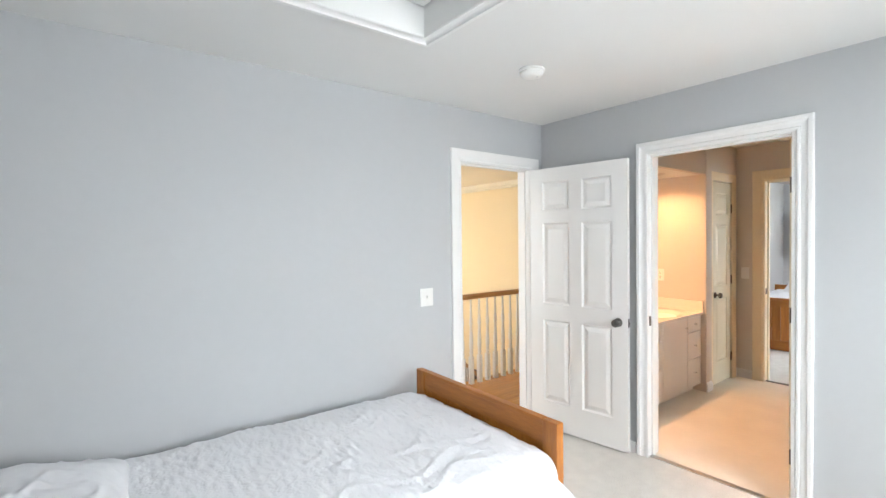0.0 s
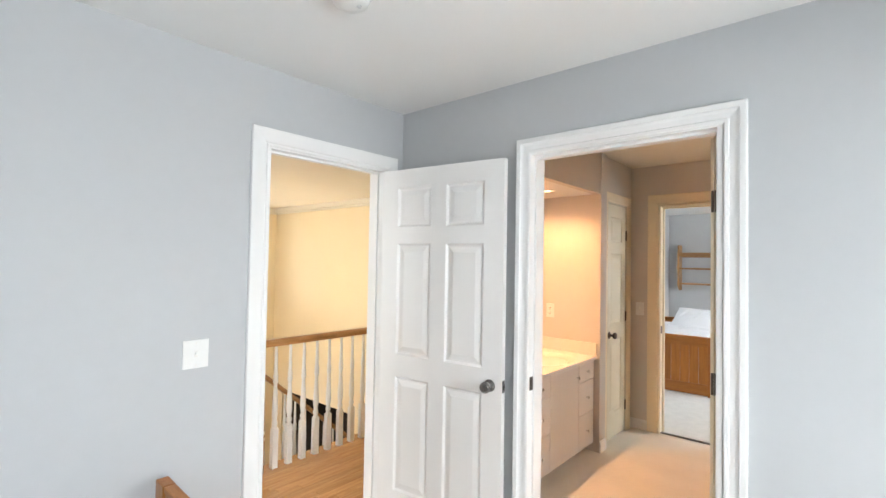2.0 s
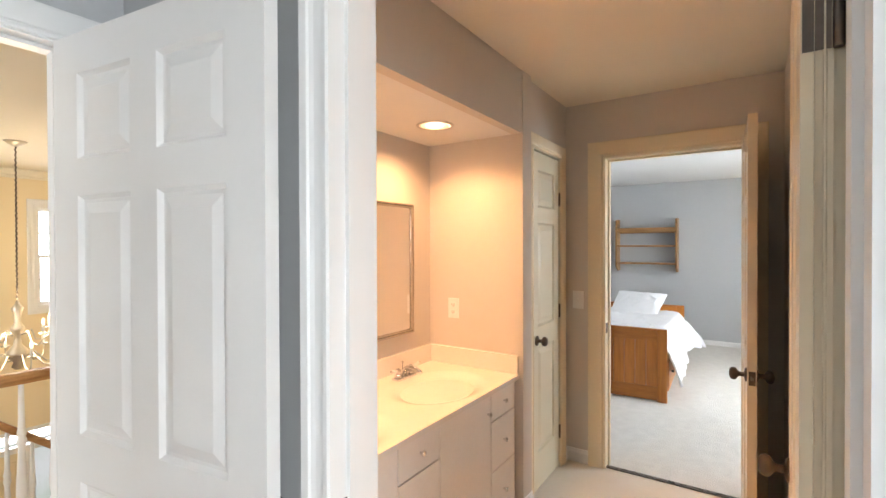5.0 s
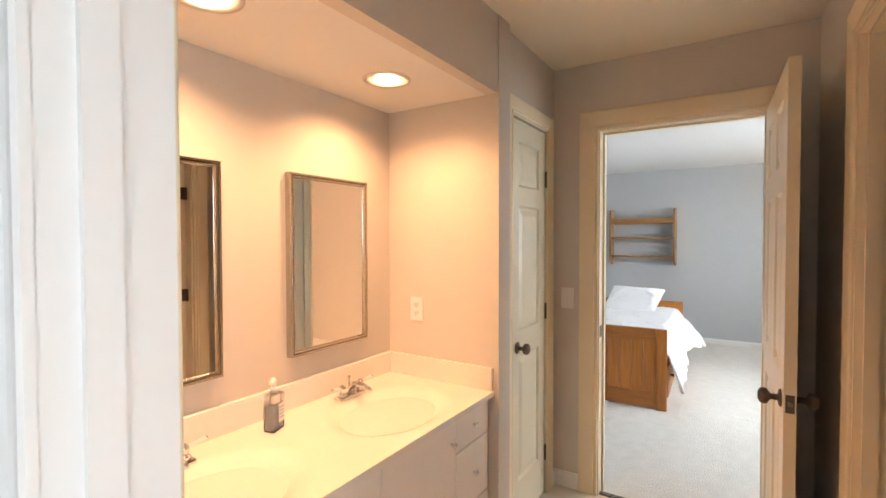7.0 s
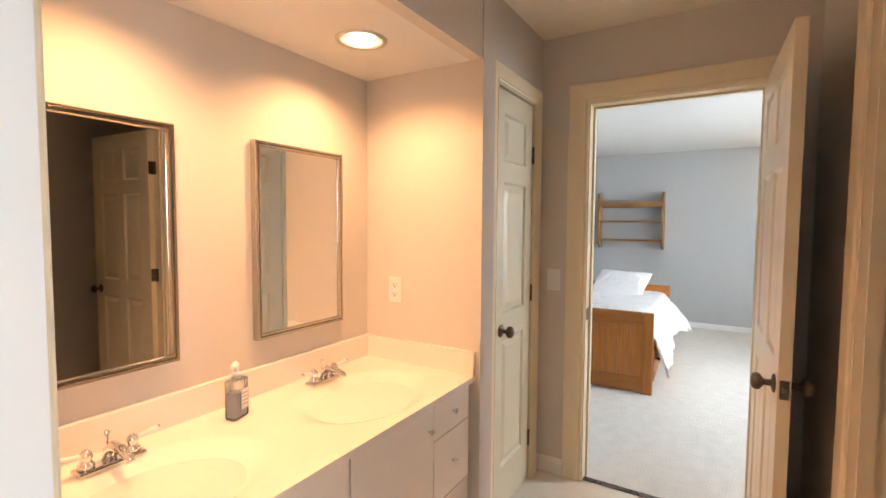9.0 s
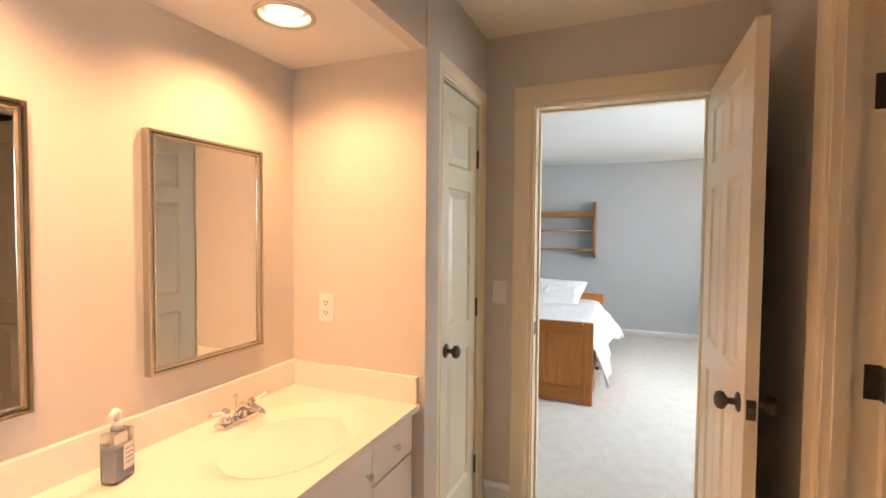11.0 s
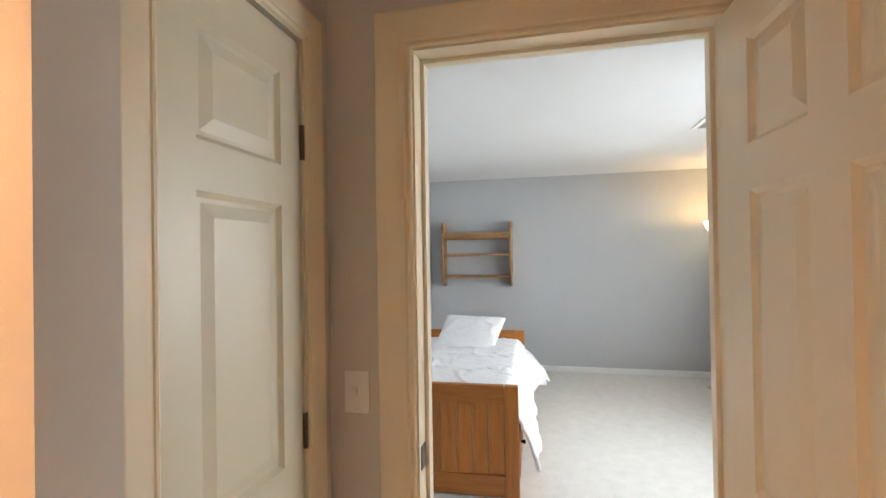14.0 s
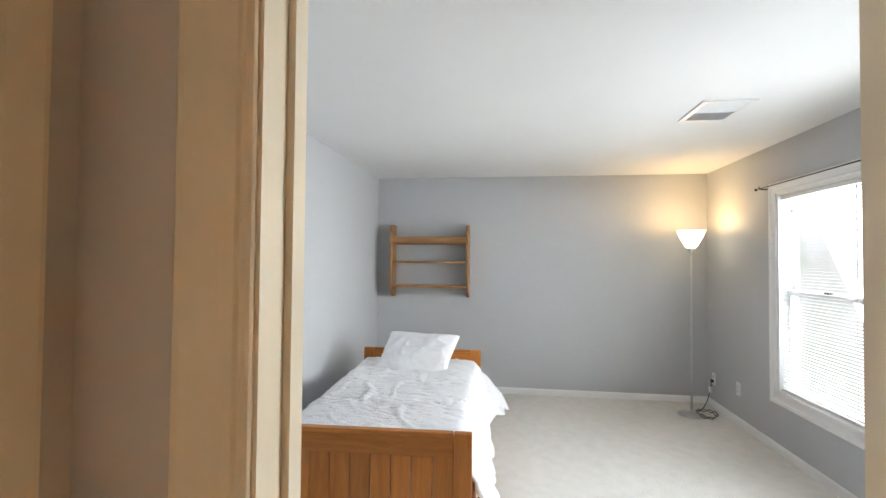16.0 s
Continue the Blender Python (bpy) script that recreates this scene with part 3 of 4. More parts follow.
# ---------------- windows ----------------
def sash_window(name, label, u0, u1, z0, z1, face, out, depth=0.14, grid=None, blinds=False):
    """A double-hung window in a wall whose room face lies at y = face; out points from the room to outdoors (+1 or -1)."""
    root = thing(name, label, "window", Matrix.Identity(4), kind="structure")
    y = lambda d: face + out * d  # noqa: E731

    def slab(a, d0, b, c, d1, e):
        lo, hi = sorted((y(d0), y(d1)))
        return (a, lo, b, c, hi, e)

    t = 0.02
    part("window_frame", boxes(slab(u0, -0.003, z0, u0 + t, depth, z1), slab(u1 - t, -0.003, z0, u1, depth, z1), slab(u0 + t, -0.003, z1 - t, u1 - t, depth, z1), slab(u0 + t, 0.03, z0, u1 - t, depth, z0 + t)), M_TRIM, root)
    bm = bmesh.new()
    rows = []
    for u, v in PROFILE:
        c = face - out * v
        rows.append([bm.verts.new((a, c, z)) for a, z in ((u0 - u, z0 - u), (u0 - u, z1 + u), (u1 + u, z1 + u), (u1 + u, z0 - u))])
    for a, b in zip(rows, rows[1:]):
        for k in range(4):
            j = (k + 1) % 4
            bm.faces.new((a[k], a[j], b[j], b[k]))
    part("window_trim", bm, M_TRIM, root)
    part("window_sill", boxes(slab(u0 + t, -0.03, z0, u1 - t, 0.03, z0 + t)), M_TRIM, root)
    zm = (z0 + z1) / 2
    for nm, a, b, d in (("lower_sash", z0 + t, zm + 0.02, 0.06), ("upper_sash", zm - 0.02, z1 - t, 0.095)):
        s = 0.04
        bs = [slab(u0 + t, d, a, u0 + t + s, d + 0.03, b), slab(u1 - t - s, d, a, u1 - t, d + 0.03, b), slab(u0 + t + s, d, a, u1 - t - s, d + 0.03, a + s), slab(u0 + t + s, d, b - s, u1 - t - s, d + 0.03, b)]
        if grid:
            nx, nz = grid
            for k in range(1, nx):
                x = u0 + t + s + (u1 - u0 - 2 * t - 2 * s) * k / nx
                bs.append(slab(x - 0.011, d + 0.006, a + s, x + 0.011, d + 0.024, b - s))
            for k in range(1, nz):
                z = a + s + (b - a - 2 * s) * k / nz
                bs.append(slab(u0 + t + s, d + 0.007, z - 0.011, u1 - t - s, d + 0.023, z + 0.011))
        sash = part(nm, boxes(*bs), M_TRIM, root)
        pane = part("pane", boxes(slab(u0 + t + s - 0.004, d + 0.013, a + s - 0.004, u1 - t - s + 0.004, d + 0.017, b - s + 0.004)), M_GLASS, sash)
        pane.visible_shadow = False
    part("sash_lock", boxes(slab((u0 + u1) / 2 - 0.03, 0.045, zm + 0.02, (u0 + u1) / 2 + 0.03, 0.075, zm + 0.035), bevel=0.004), M_NICKEL, root)
    if blinds:
        bl = thing("window_blind", "white horizontal slat blind, lowered with open slats", "blind", Matrix.Translation((u0 + t + 0.008, y(0.03), 0)), "window blinds")
        w = u1 - u0 - 2 * t - 0.016
        part("head_rail", boxes((0, -0.014, z1 - t - 0.032, w, 0.014, z1 - t - 0.002), bevel=0.003), M_BLIND, bl)
        slat = mesh_of("slat", boxes((0, -0.0125, -0.0006, w, 0.0125, 0.0006)), M_BLIND)
        z = z0 + t + 0.04
        while z < z1 - t - 0.04:
            part("slat", slat, M_BLIND, bl, m=pose(0, 0, z, 0, 0, 0))
            z += 0.0225
        part("bottom_rail", boxes((0, -0.013, z0 + t + 0.004, w, 0.013, z0 + t + 0.02), bevel=0.003), M_BLIND, bl)
        part("tilt_wand", tube(((0.12, -out * 0.02, z1 - 0.06), (0.12, -out * 0.022, z1 - 0.65)), 0.004), M_BLIND, bl)
        for x in (0.14, w - 0.14):
            part("ladder_cord", tube(((x, 0.0135, z0 + 0.03), (x, 0.0135, z1 - 0.05)), 0.0012, 5), M_BLIND, bl)
    return root


for w in WIN:
    sash_window("window_1" if w is WIN[0] else "window_2", "white double-hung bedroom window", *w, WZ0, WZ1, YS, -1)
for w in WIN2:
    sash_window("window_3" if w is WIN2[0] else "window_4", "white double-hung bedroom window in full daylight", *w, WZ0, WZ1, YS, -1, blinds=w is WIN2[0])
sash_window("window_5", "white double-hung foyer window with a muntin grid", *HW, 8.4, 1, grid=(3, 2))
# unseen window, made up to carry the west fill lamp
fw = thing("window_6", "wide white window added out of view to light the upper foyer", "window", pose(-1.46, 0, 0), kind="structure")
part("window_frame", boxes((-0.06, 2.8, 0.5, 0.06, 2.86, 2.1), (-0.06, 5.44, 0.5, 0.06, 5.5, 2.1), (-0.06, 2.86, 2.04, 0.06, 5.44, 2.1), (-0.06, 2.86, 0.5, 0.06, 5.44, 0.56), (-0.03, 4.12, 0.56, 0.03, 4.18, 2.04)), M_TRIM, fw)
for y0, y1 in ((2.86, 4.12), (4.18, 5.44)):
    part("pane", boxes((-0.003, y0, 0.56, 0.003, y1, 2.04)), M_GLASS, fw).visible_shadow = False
for nm, b in (("backdrop_west", (-3.05, 2.0, -3, -3.0, 10.5, 5)), ("backdrop_south", (-3, -2.6, -3, 13, -2.55, 5)), ("backdrop_north", (-3, 10.5, -4, 10, 10.55, 5))):
    solid(nm, boxes(b), M_OUT if nm == "backdrop_south" else M_OUTN, "bright overcast daylight beyond the windows", "backdrop")
solid("ground", boxes((-400, -400, -3.2, 400, 400, -2.95)), material("lawn", (0.07, 0.10, 0.04), 0.9, var=0.3, vscale=0.5, bump=0.4, bscale=12), "grass lawn round the house", "ground")

# front door seen below through the railing
fd = thing("front_door", "white front door with a bright transom and side light", "front door", Matrix.Translation((0, 8.42, 0)), kind="structure")
part("door_frame", boxes((3.40, -0.03, -2.75, 3.46, 0.05, -0.78), (4.80, -0.03, -2.75, 4.86, 0.05, -0.78), (3.46, -0.03, -0.83, 4.80, 0.05, -0.78), (3.46, -0.03, -1.06, 4.80, 0.05, -0.99), (4.42, -0.03, -2.75, 4.50, 0.05, -1.06), (3.80, -0.03, -2.75, 3.86, 0.05, -1.06) ), M_TRIM, fd)
part("door_leaf", boxes((3.86, -0.01, -2.75, 4.42, 0.03, -1.06)), M_YELLOW, fd, "cream painted door leaf")
for a in (3.93, 4.17):
    part("panel", boxes((a, -0.02, -1.75, a + 0.18, -0.01, -1.16), bevel=0.006), M_YELLOW, fd)
part("transom_pane", boxes((3.46, 0.005, -0.99, 4.80, 0.01, -0.83)), M_GLASS, fd).visible_shadow = False
part("side_pane", boxes((4.50, 0.005, -2.7, 4.80, 0.01, -1.06)), M_GLASS, fd).visible_shadow = False
part("side_pane", boxes((3.46, 0.005, -2.7, 3.80, 0.01, -1.06)), M_GLASS, fd).visible_shadow = False
part("door_knob", lathe(((0.03, 0), (0.012, 0.01), (0.012, 0.03), (0.03, 0.045), (0.0, 0.065)), 16, at=(4.36, -0.01, -1.78), axis="y"), M_BLACK, fd)


# ---------------- beds ----------------
def comforter(length, width, top, drop, seed, loft, r, spread, room):
    """A padded cover: flat on the mattress, falling over both long sides with a wavy hem."""
    bm = bmesh.new()
    nu, nv = 170, 230
    half = width / 2
    reach = half + drop
    grid = []
    for j in range(nv + 1):
        x = length * j / nv
        row = []
        for i in range(nu + 1):
            s = -reach + 2 * reach * i / nu
            a = abs(s)
            sg = 1 if s > 0 else -1
            wave = 0.05 * noise.noise((x * 2.6 + seed, sg * 3.1, 0)) + 0.022 * noise.noise((x * 8 + seed, sg * 5.3, 1))
            if a < half - r:
                y, z = a, 0.0
            elif a < half - r + r * math.pi / 2:
                t = (a - half + r) / r
                y, z = half - r + r * math.sin(t), -r + r * math.cos(t)
            else:
                fall = a - (half - r + r * math.pi / 2)
                full = drop + r - r * math.pi / 2
                fall *= 1 + 1.6 * wave / max(full, 0.1) + 0.14
                swing = fall / full
                flare = spread + (0.21 - spread / 2) * math.exp(-((x - length) / 0.25) ** 2) + 0.05 * math.exp(-((x - 0.12) / 0.2) ** 2)
                y = half + flare * swing ** 0.7 + 1.3 * wave * swing + 0.028 * math.sin(x * 15 + seed + 2 * math.sin(3 * x)) * swing
                if sg != room:
                    y = min(half + 0.02 * swing, y)
                z = -r - fall
            puff = 0.008 * noise.noise((x * 3.1 + seed, s * 3.1, 2)) + 0.004 * noise.noise((x * 9, s * 9 + seed, 3))
            warp = 1.2 * noise.noise((x * 3, s * 3, seed))
            crinkle = noise.noise((x * 46 + 2 * warp, s * 17 + warp, seed)) * (0.6 + 0.4 * noise.noise((x * 4, s * 4, seed + 2)))
            ridge = abs(noise.noise((x * 2.2 + 2 * seed, s * 4.5 + warp, 9)))
            puff = loft * (puff + 0.012 * crinkle + 0.008 * max(0, 0.12 - ridge) / 0.12)
            edge = min(1.0, j / 9, (nv - j) / 9)
            z2 = z + top + puff - 0.03 * (1 - edge) - 0.02 * max(0.0, (a / half) ** 4 if a < half else 1)
            row.append(bm.verts.new((x, sg * (y + (puff if a > half and sg == room else 0)), max(z2, 0.015))))
        grid.append(row)
    for j in range(nv):
        for i in range(nu):
            bm.faces.new((grid[j][i], grid[j + 1][i], grid[j + 1][i + 1], grid[j][i + 1])).smooth = True
    rim = [row[0] for row in grid] + grid[-1][1:-1] + [row[-1] for row in reversed(grid)]
    return bm, [v.co.copy() for v in rim]


def pillow_mesh(w, h, thick, seed, slump=0.0):
    bm = bmesh.new()
    n = 52
    sides = []
    for s in (1, -1):
        g = []
        for j in range(n + 1):
            row = []
            for i in range(n + 1):
                u, v = -1 + 2 * i / n, -1 + 2 * j / n
                pinch = 1 - 0.07 * (1 - abs(u * v)) * max(abs(u), abs(v)) ** 3
                body = ((1 - u ** 4) * (1 - v ** 4)) ** 0.42
                fold = abs(noise.noise((u * 2.2 + v * 1.6 + seed, v * 1.4 - u * 1.1, 4 + s)))
                wr = 0.010 * noise.noise((u * 2 + seed, v * 2, s)) + 0.022 * max(0, 0.16 - fold) / 0.16 * max(0, noise.noise((u * 1.3, v * 1.3 + seed, 7)) + 0.4) + 0.003 * noise.noise((u * 9, v * 7 + seed, s))
                row.append(bm.verts.new((u * w / 2 * pinch + slump * v, s * (thick / 2 * body + wr * body), v * h / 2 * pinch)))
            g.append(row)
        sides.append(g)
        for j in range(n):
            for i in range(n):
                bm.faces.new((g[j][i], g[j][i + 1], g[j + 1][i + 1], g[j + 1][i])).smooth = True
    bmesh.ops.remove_doubles(bm, verts=bm.verts, dist=1e-4)
    return bm


def bed(m, label, pad, W=1.06):
    """A captain's bed: footboard at local x = 0, headboard at x = L, centred on y."""
    L, H = 2.03, 0.69
    root = thing("bed", label, "bed", m, "pine beds")
    for x, s in ((0.0, 1), (L - 0.035, -1)):
        board = part("footboard" if x == 0 else "headboard", boxes((x - 0.002, -W / 2 + 0.088, H - 0.022, x + 0.038, W / 2 - 0.088, H), bevel=0.005), M_BEDY, root)
        for y in (-W / 2, W / 2 - 0.085):
            part("post", boxes((x - 0.004, y, 0.0, x + 0.040, y + 0.085, H - 0.001), bevel=0.005), M_BEDZ, board)
        part("top_rail", boxes((x + 0.003, -W / 2 + 0.085, H - 0.115, x + 0.032, W / 2 - 0.085, H - 0.022), bevel=0.003), M_BEDY, board)
        part("bottom_rail", boxes((x + 0.003, -W / 2 + 0.085, 0.012, x + 0.032, W / 2 - 0.085, 0.14), bevel=0.003), M_BEDY, board)
        n = 9
        w = (W - 0.17) / n
        plank = mesh_of("plank", boxes((0, 0.001, 0.14, 0.012, w - 0.001, H - 0.115), bevel=0.003), M_BEDZ)
        for k in range(n):
            part("plank", plank, M_BEDZ, board, m=Matrix.Translation((x + 0.011, -W / 2 + 0.085 + k * w, 0)))
    for y in (-W / 2 + 0.015, W / 2 - 0.045):
        part("side_rail", boxes((0.036, y, 0.06, L - 0.036, y + 0.03, 0.42), bevel=0.003), M_BEDX, root)
    for k in range(2):
        x0 = 0.10 + k * 0.93
        dr = part("drawer_front", boxes((x0, -W / 2 - 0.004, 0.09, x0 + 0.88, -W / 2 + 0.014, 0.36), bevel=0.004), M_BEDX, root)
        for q in (0.2, 0.68):
            part("drawer_knob", lathe(((0.0, -0.030), (0.012, -0.028), (0.016, -0.020), (0.008, -0.010), (0.008, 0.0)), 12, at=(x0 + q, -W / 2 - 0.004, 0.24), axis="y"), M_BLACK, dr)
    part("mattress", boxes((0.045, -W / 2 + 0.05, 0.30, L - 0.045, W / 2 - 0.05, pad), bevel=0.05), M_LINEN, root)
    return root


def bed_linen(m, seed, top, loft, width, drop, r, spread, room):
    bm, rim = comforter(1.93, width, top, drop, seed, loft, r, spread, room)
    c = tagged(new("comforter", mesh_of("comforter", bm, M_LINEN)), "white textured comforter draped over the bed", "comforter", "comforters")
    c.matrix_basis = m @ Matrix.Translation((0.05, 0, 0))
    part("hem", tube([v + Vector((0, 0, 0.004)) for v in rim], 0.008, 6), M_PILLOW, c, "stitched white hem")
    mod = c.modifiers.new("thickness", "SOLIDIFY")
    mod.thickness, mod.offset = 0.02, -1
    return c


M_B2 = Matrix.Translation((7.265, 2.045, 0)) @ Matrix.Rotation(radians(2.0), 4, "Z")
M_B1 = Matrix.Translation((1.85, 1.795, 0)) @ Matrix.Rotation(radians(180 - 1.5), 4, "Z")
bed(M_B2, "honey-stained pine captain's bed with a beadboard footboard", 0.545)
bed(M_B1, "honey-stained pine captain's bed beside the grey wall", 0.505, 1.13)
bed_linen(M_B2, 3.3, 0.605, 1.2, 1.02, 0.31, 0.075, 0.07, -1)
bed_linen(M_B1, 8.1, 0.585, 0.85, 1.16, 0.42, 0.08, 0.40, 1)
p = tagged(new("pillow", mesh_of("pillow", pillow_mesh(0.61, 0.54, 0.13, 2.0, -0.03), M_PILLOW)), "white pillow leaning against the headboard", "pillow", "pillows")
p.matrix_basis = M_B2 @ pose(1.63, 0.0, 0.68, 0, 0, 0) @ Matrix.Rotation(radians(86), 4, "Z") @ Matrix.Rotation(radians(50), 4, "X") @ Matrix.Rotation(radians(-2), 4, "Y")
p = tagged(new("pillow", mesh_of("pillow", pillow_mesh(0.66, 0.46, 0.16, 5.0), M_PILLOW)), "white pillow lying on the comforter by the wall", "pillow", "pillows")
p.matrix_basis = M_B1 @ pose(1.78, -0.14, 0.605, 0, 0, 0) @ Matrix.Rotation(radians(90), 4, "Z") @ Matrix.Rotation(radians(80), 4, "X")


# ---------------- wall plates ----------------
def plate(m, kind, label, w=0.037):
    """A cover plate in the local xz plane, its back at y = 0 and its face towards -y."""
    root = thing("light_switch" if kind == "switch" else "power_outlet", label, "switch" if kind == "switch" else "outlet", m, "wall plates")
    part("cover_plate", boxes((-w, -0.007, -0.06, w, 0, 0.06), bevel=0.003), M_PLASTIC, root)
    if kind == "switch":
        part("toggle_slot", boxes((-0.006, -0.0085, -0.013, 0.006, -0.007, 0.013)), M_LABEL, root)
        part("toggle", boxes((-0.0042, -0.020, -0.001, 0.0042, -0.0075, 0.011), bevel=0.001), M_PLASTIC, root)
    else:
        for z in (-0.021, 0.021):
            r = part("receptacle", boxes((-0.017, -0.0095, z - 0.0145, 0.017, -0.007, z + 0.0145), bevel=0.0035), M_PLASTIC, root)
            for x in (-0.007, 0.007):
                part("slot", boxes((x - 0.0014, -0.0102, z - 0.003, x + 0.0014, -0.0094, z + 0.008)), M_SLOT, r)
            part("slot", boxes((-0.003, -0.0102, z - 0.011, 0.003, -0.0094, z - 0.006)), M_SLOT, r)
    for z in ((-0.047, 0.047) if kind == "switch" else (0.0,)):
        part("screw", lathe(((0.0035, 0.0), (0.003, -0.001)), 8, at=(0, -0.007, z), axis="y"), M_LABEL, root)
    return root


plate(pose(2.002, Y1, 1.115), "switch", "white toggle light switch on a wide plate", 0.052)
plate(pose(5.69, 1.851, 1.112, 0, 0, -90), "switch", "white toggle light switch beside a door")
plate(pose(4.889, 2.352, 1.112, 0, 0, -90), "outlet", "white duplex outlet on the vanity alcove wall")
plate(pose(10.27, YS, 0.29, 0, 0, 180), "outlet", "white duplex outlet with a plugged-in lamp cord")
plate(pose(9.76, YS, 0.325, 0, 0, 180), "outlet", "white duplex outlet low on the grey wall")

# ---------------- bedroom ceiling ----------------
sm = thing("smoke_detector", "round white smoke detector on the ceiling", "smoke detector", pose(2.162, 1.682, CEIL))
part("base", lathe(((0.072, 0), (0.072, -0.012), (0.066, -0.014)), 32), M_PLASTIC, sm)
part("cover", lathe(((0.064, -0.013), (0.064, -0.024), (0.056, -0.036), (0.028, -0.041), (0.0, -0.0415)), 32), M_PLASTIC, sm)
part("test_button", lathe(((0.009, -0.040), (0.009, -0.0435), (0.0, -0.044)), 14, at=(0.02, -0.02, 0)), M_VENT, sm)
hatch = thing("attic_hatch", "white panelled attic hatch with a moulded frame in the ceiling", "hatch", pose(0, 0, CEIL))
bm = bmesh.new()
rows = []
for u, v in PROFILE:
    u, v = u * 0.75, v * 1.3
    rows.append([bm.verts.new(q) for q in ((0.75 - u, 0.46 - u, -v), (0.75 - u, 1.665 + u, -v), (1.42 + u, 1.665 + u, -v), (1.42 + u, 0.46 - u, -v))])
for a, b in zip(rows, rows[1:]):
    for k in range(4):
        bm.faces.new((a[k], a[(k + 1) % 4], b[(k + 1) % 4], b[k]))
part("hatch_frame", bm, M_TRIM, hatch)
part("hatch_well", boxes((0.74, 0.45, 0.0, 0.75, 1.675, 0.13), (1.42, 0.45, 0.0, 1.43, 1.675, 0.13), (0.75, 0.45, 0.0, 1.42, 0.46, 0.13), (0.75, 1.665, 0.0, 1.42, 1.675, 0.13)), M_TRIM, hatch)
# dark sheet above the panel paints the shade in the gap round it
part("hatch_gap_shade", boxes((0.75, 0.46, 0.126, 1.42, 1.665, 0.13)), M_SLOT, hatch)
part("hatch_panel", boxes((0.764, 0.474, 0.112, 1.406, 1.651, 0.126)), M_CEIL, hatch)

# ---------------- vanity ----------------
VT = 0.777


def countertop(x0, x1, y0, y1, basins):
    """The slab with two oval basins sunk into it."""
    bm = bmesh.new()
    nx, ny = 220, 84
    top = []
    for j in range(ny + 1):
        row = []
        for i in range(nx + 1):
            x, y = x0 + (x1 - x0) * i / nx, y0 + (y1 - y0) * j / ny
            z = VT
            for cx, cy, rx, ry in basins:
                d = math.hypot((x - cx) / rx, (y - cy) / ry)
                if d < 1.3:
                    q = min(1.0, 1.2 * (1 - d / 1.3))
                    z = VT - 0.085 * (0.5 - 0.5 * math.cos(math.pi * q))
            row.append(bm.verts.new((x, y, z)))
        top.append(row)
    for j in range(ny):
        for i in range(nx):
            bm.faces.new((top[j][i], top[j][i + 1], top[j + 1][i + 1], top[j + 1][i])).smooth = True
    box(bm, x0, y0, VT - 0.024, x1, y0 + 0.03, VT - 0.0005)
    return bm


ct = thing("countertop", "cream cultured-marble countertop with two moulded basins", "countertop", Matrix.Identity(4))
BAS = ((4.47, 2.185, 0.24, 0.185), (3.72, 2.185, 0.24, 0.185))
part("slab", countertop(3.325, 4.889, 1.925, 2.51, BAS), M_TOP, ct)
part("back_splash", boxes((3.325, 2.508, VT - 0.01, 4.889, 2.528, 0.881), bevel=0.004), M_TOP, ct)
part("side_splash", boxes((4.869, 1.93, VT - 0.01, 4.889, 2.508, 0.881), bevel=0.004), M_TOP, ct)
for cx, cy, _, _ in BAS:
    part("drain", lathe(((0.022, 0.0), (0.022, 0.003), (0.017, 0.004), (0.0, 0.002)), 20, at=(cx, cy, VT - 0.0845)), M_CHROME, ct)

van = thing("vanity_cabinet", "white laminate bathroom vanity cabinet with drawers and doors", "cabinet", Matrix.Identity(4))
part("body", boxes((3.33, 1.978, 0.075, 4.885, 2.52, 0.752), (3.33, 2.03, 0.0, 4.885, 2.05, 0.075)), M_CAB, van)


def front(nm, x0, z0, x1, z1, kx=None, kz=None):
    f = part(nm, boxes((x0 + 0.003, 1.946, z0 + 0.003, x1 - 0.003, 1.964, z1 - 0.003), bevel=0.002), M_CAB, van)
    part("pull_knob", lathe(((0.0, -0.024), (0.010, -0.022), (0.0125, -0.016), (0.006, -0.009), (0.005, 0.0)), 14, at=(kx or (x0 + x1) / 2, 1.946, kz or (z0 + z1) / 2), axis="y"), M_CHROME, f)


for xa, xb in ((4.59, 4.87), (3.86, 4.137)):
    front("drawer", xa, 0.60, xb, 0.752)
    front("drawer", xa, 0.345, xb, 0.60)
    front("drawer", xa, 0.078, xb, 0.345)
front("cabinet_door", 4.137, 0.078, 4.59, 0.752, 4.555, 0.655)
front("cabinet_door", 3.40, 0.078, 3.86, 0.752, 3.44, 0.655)


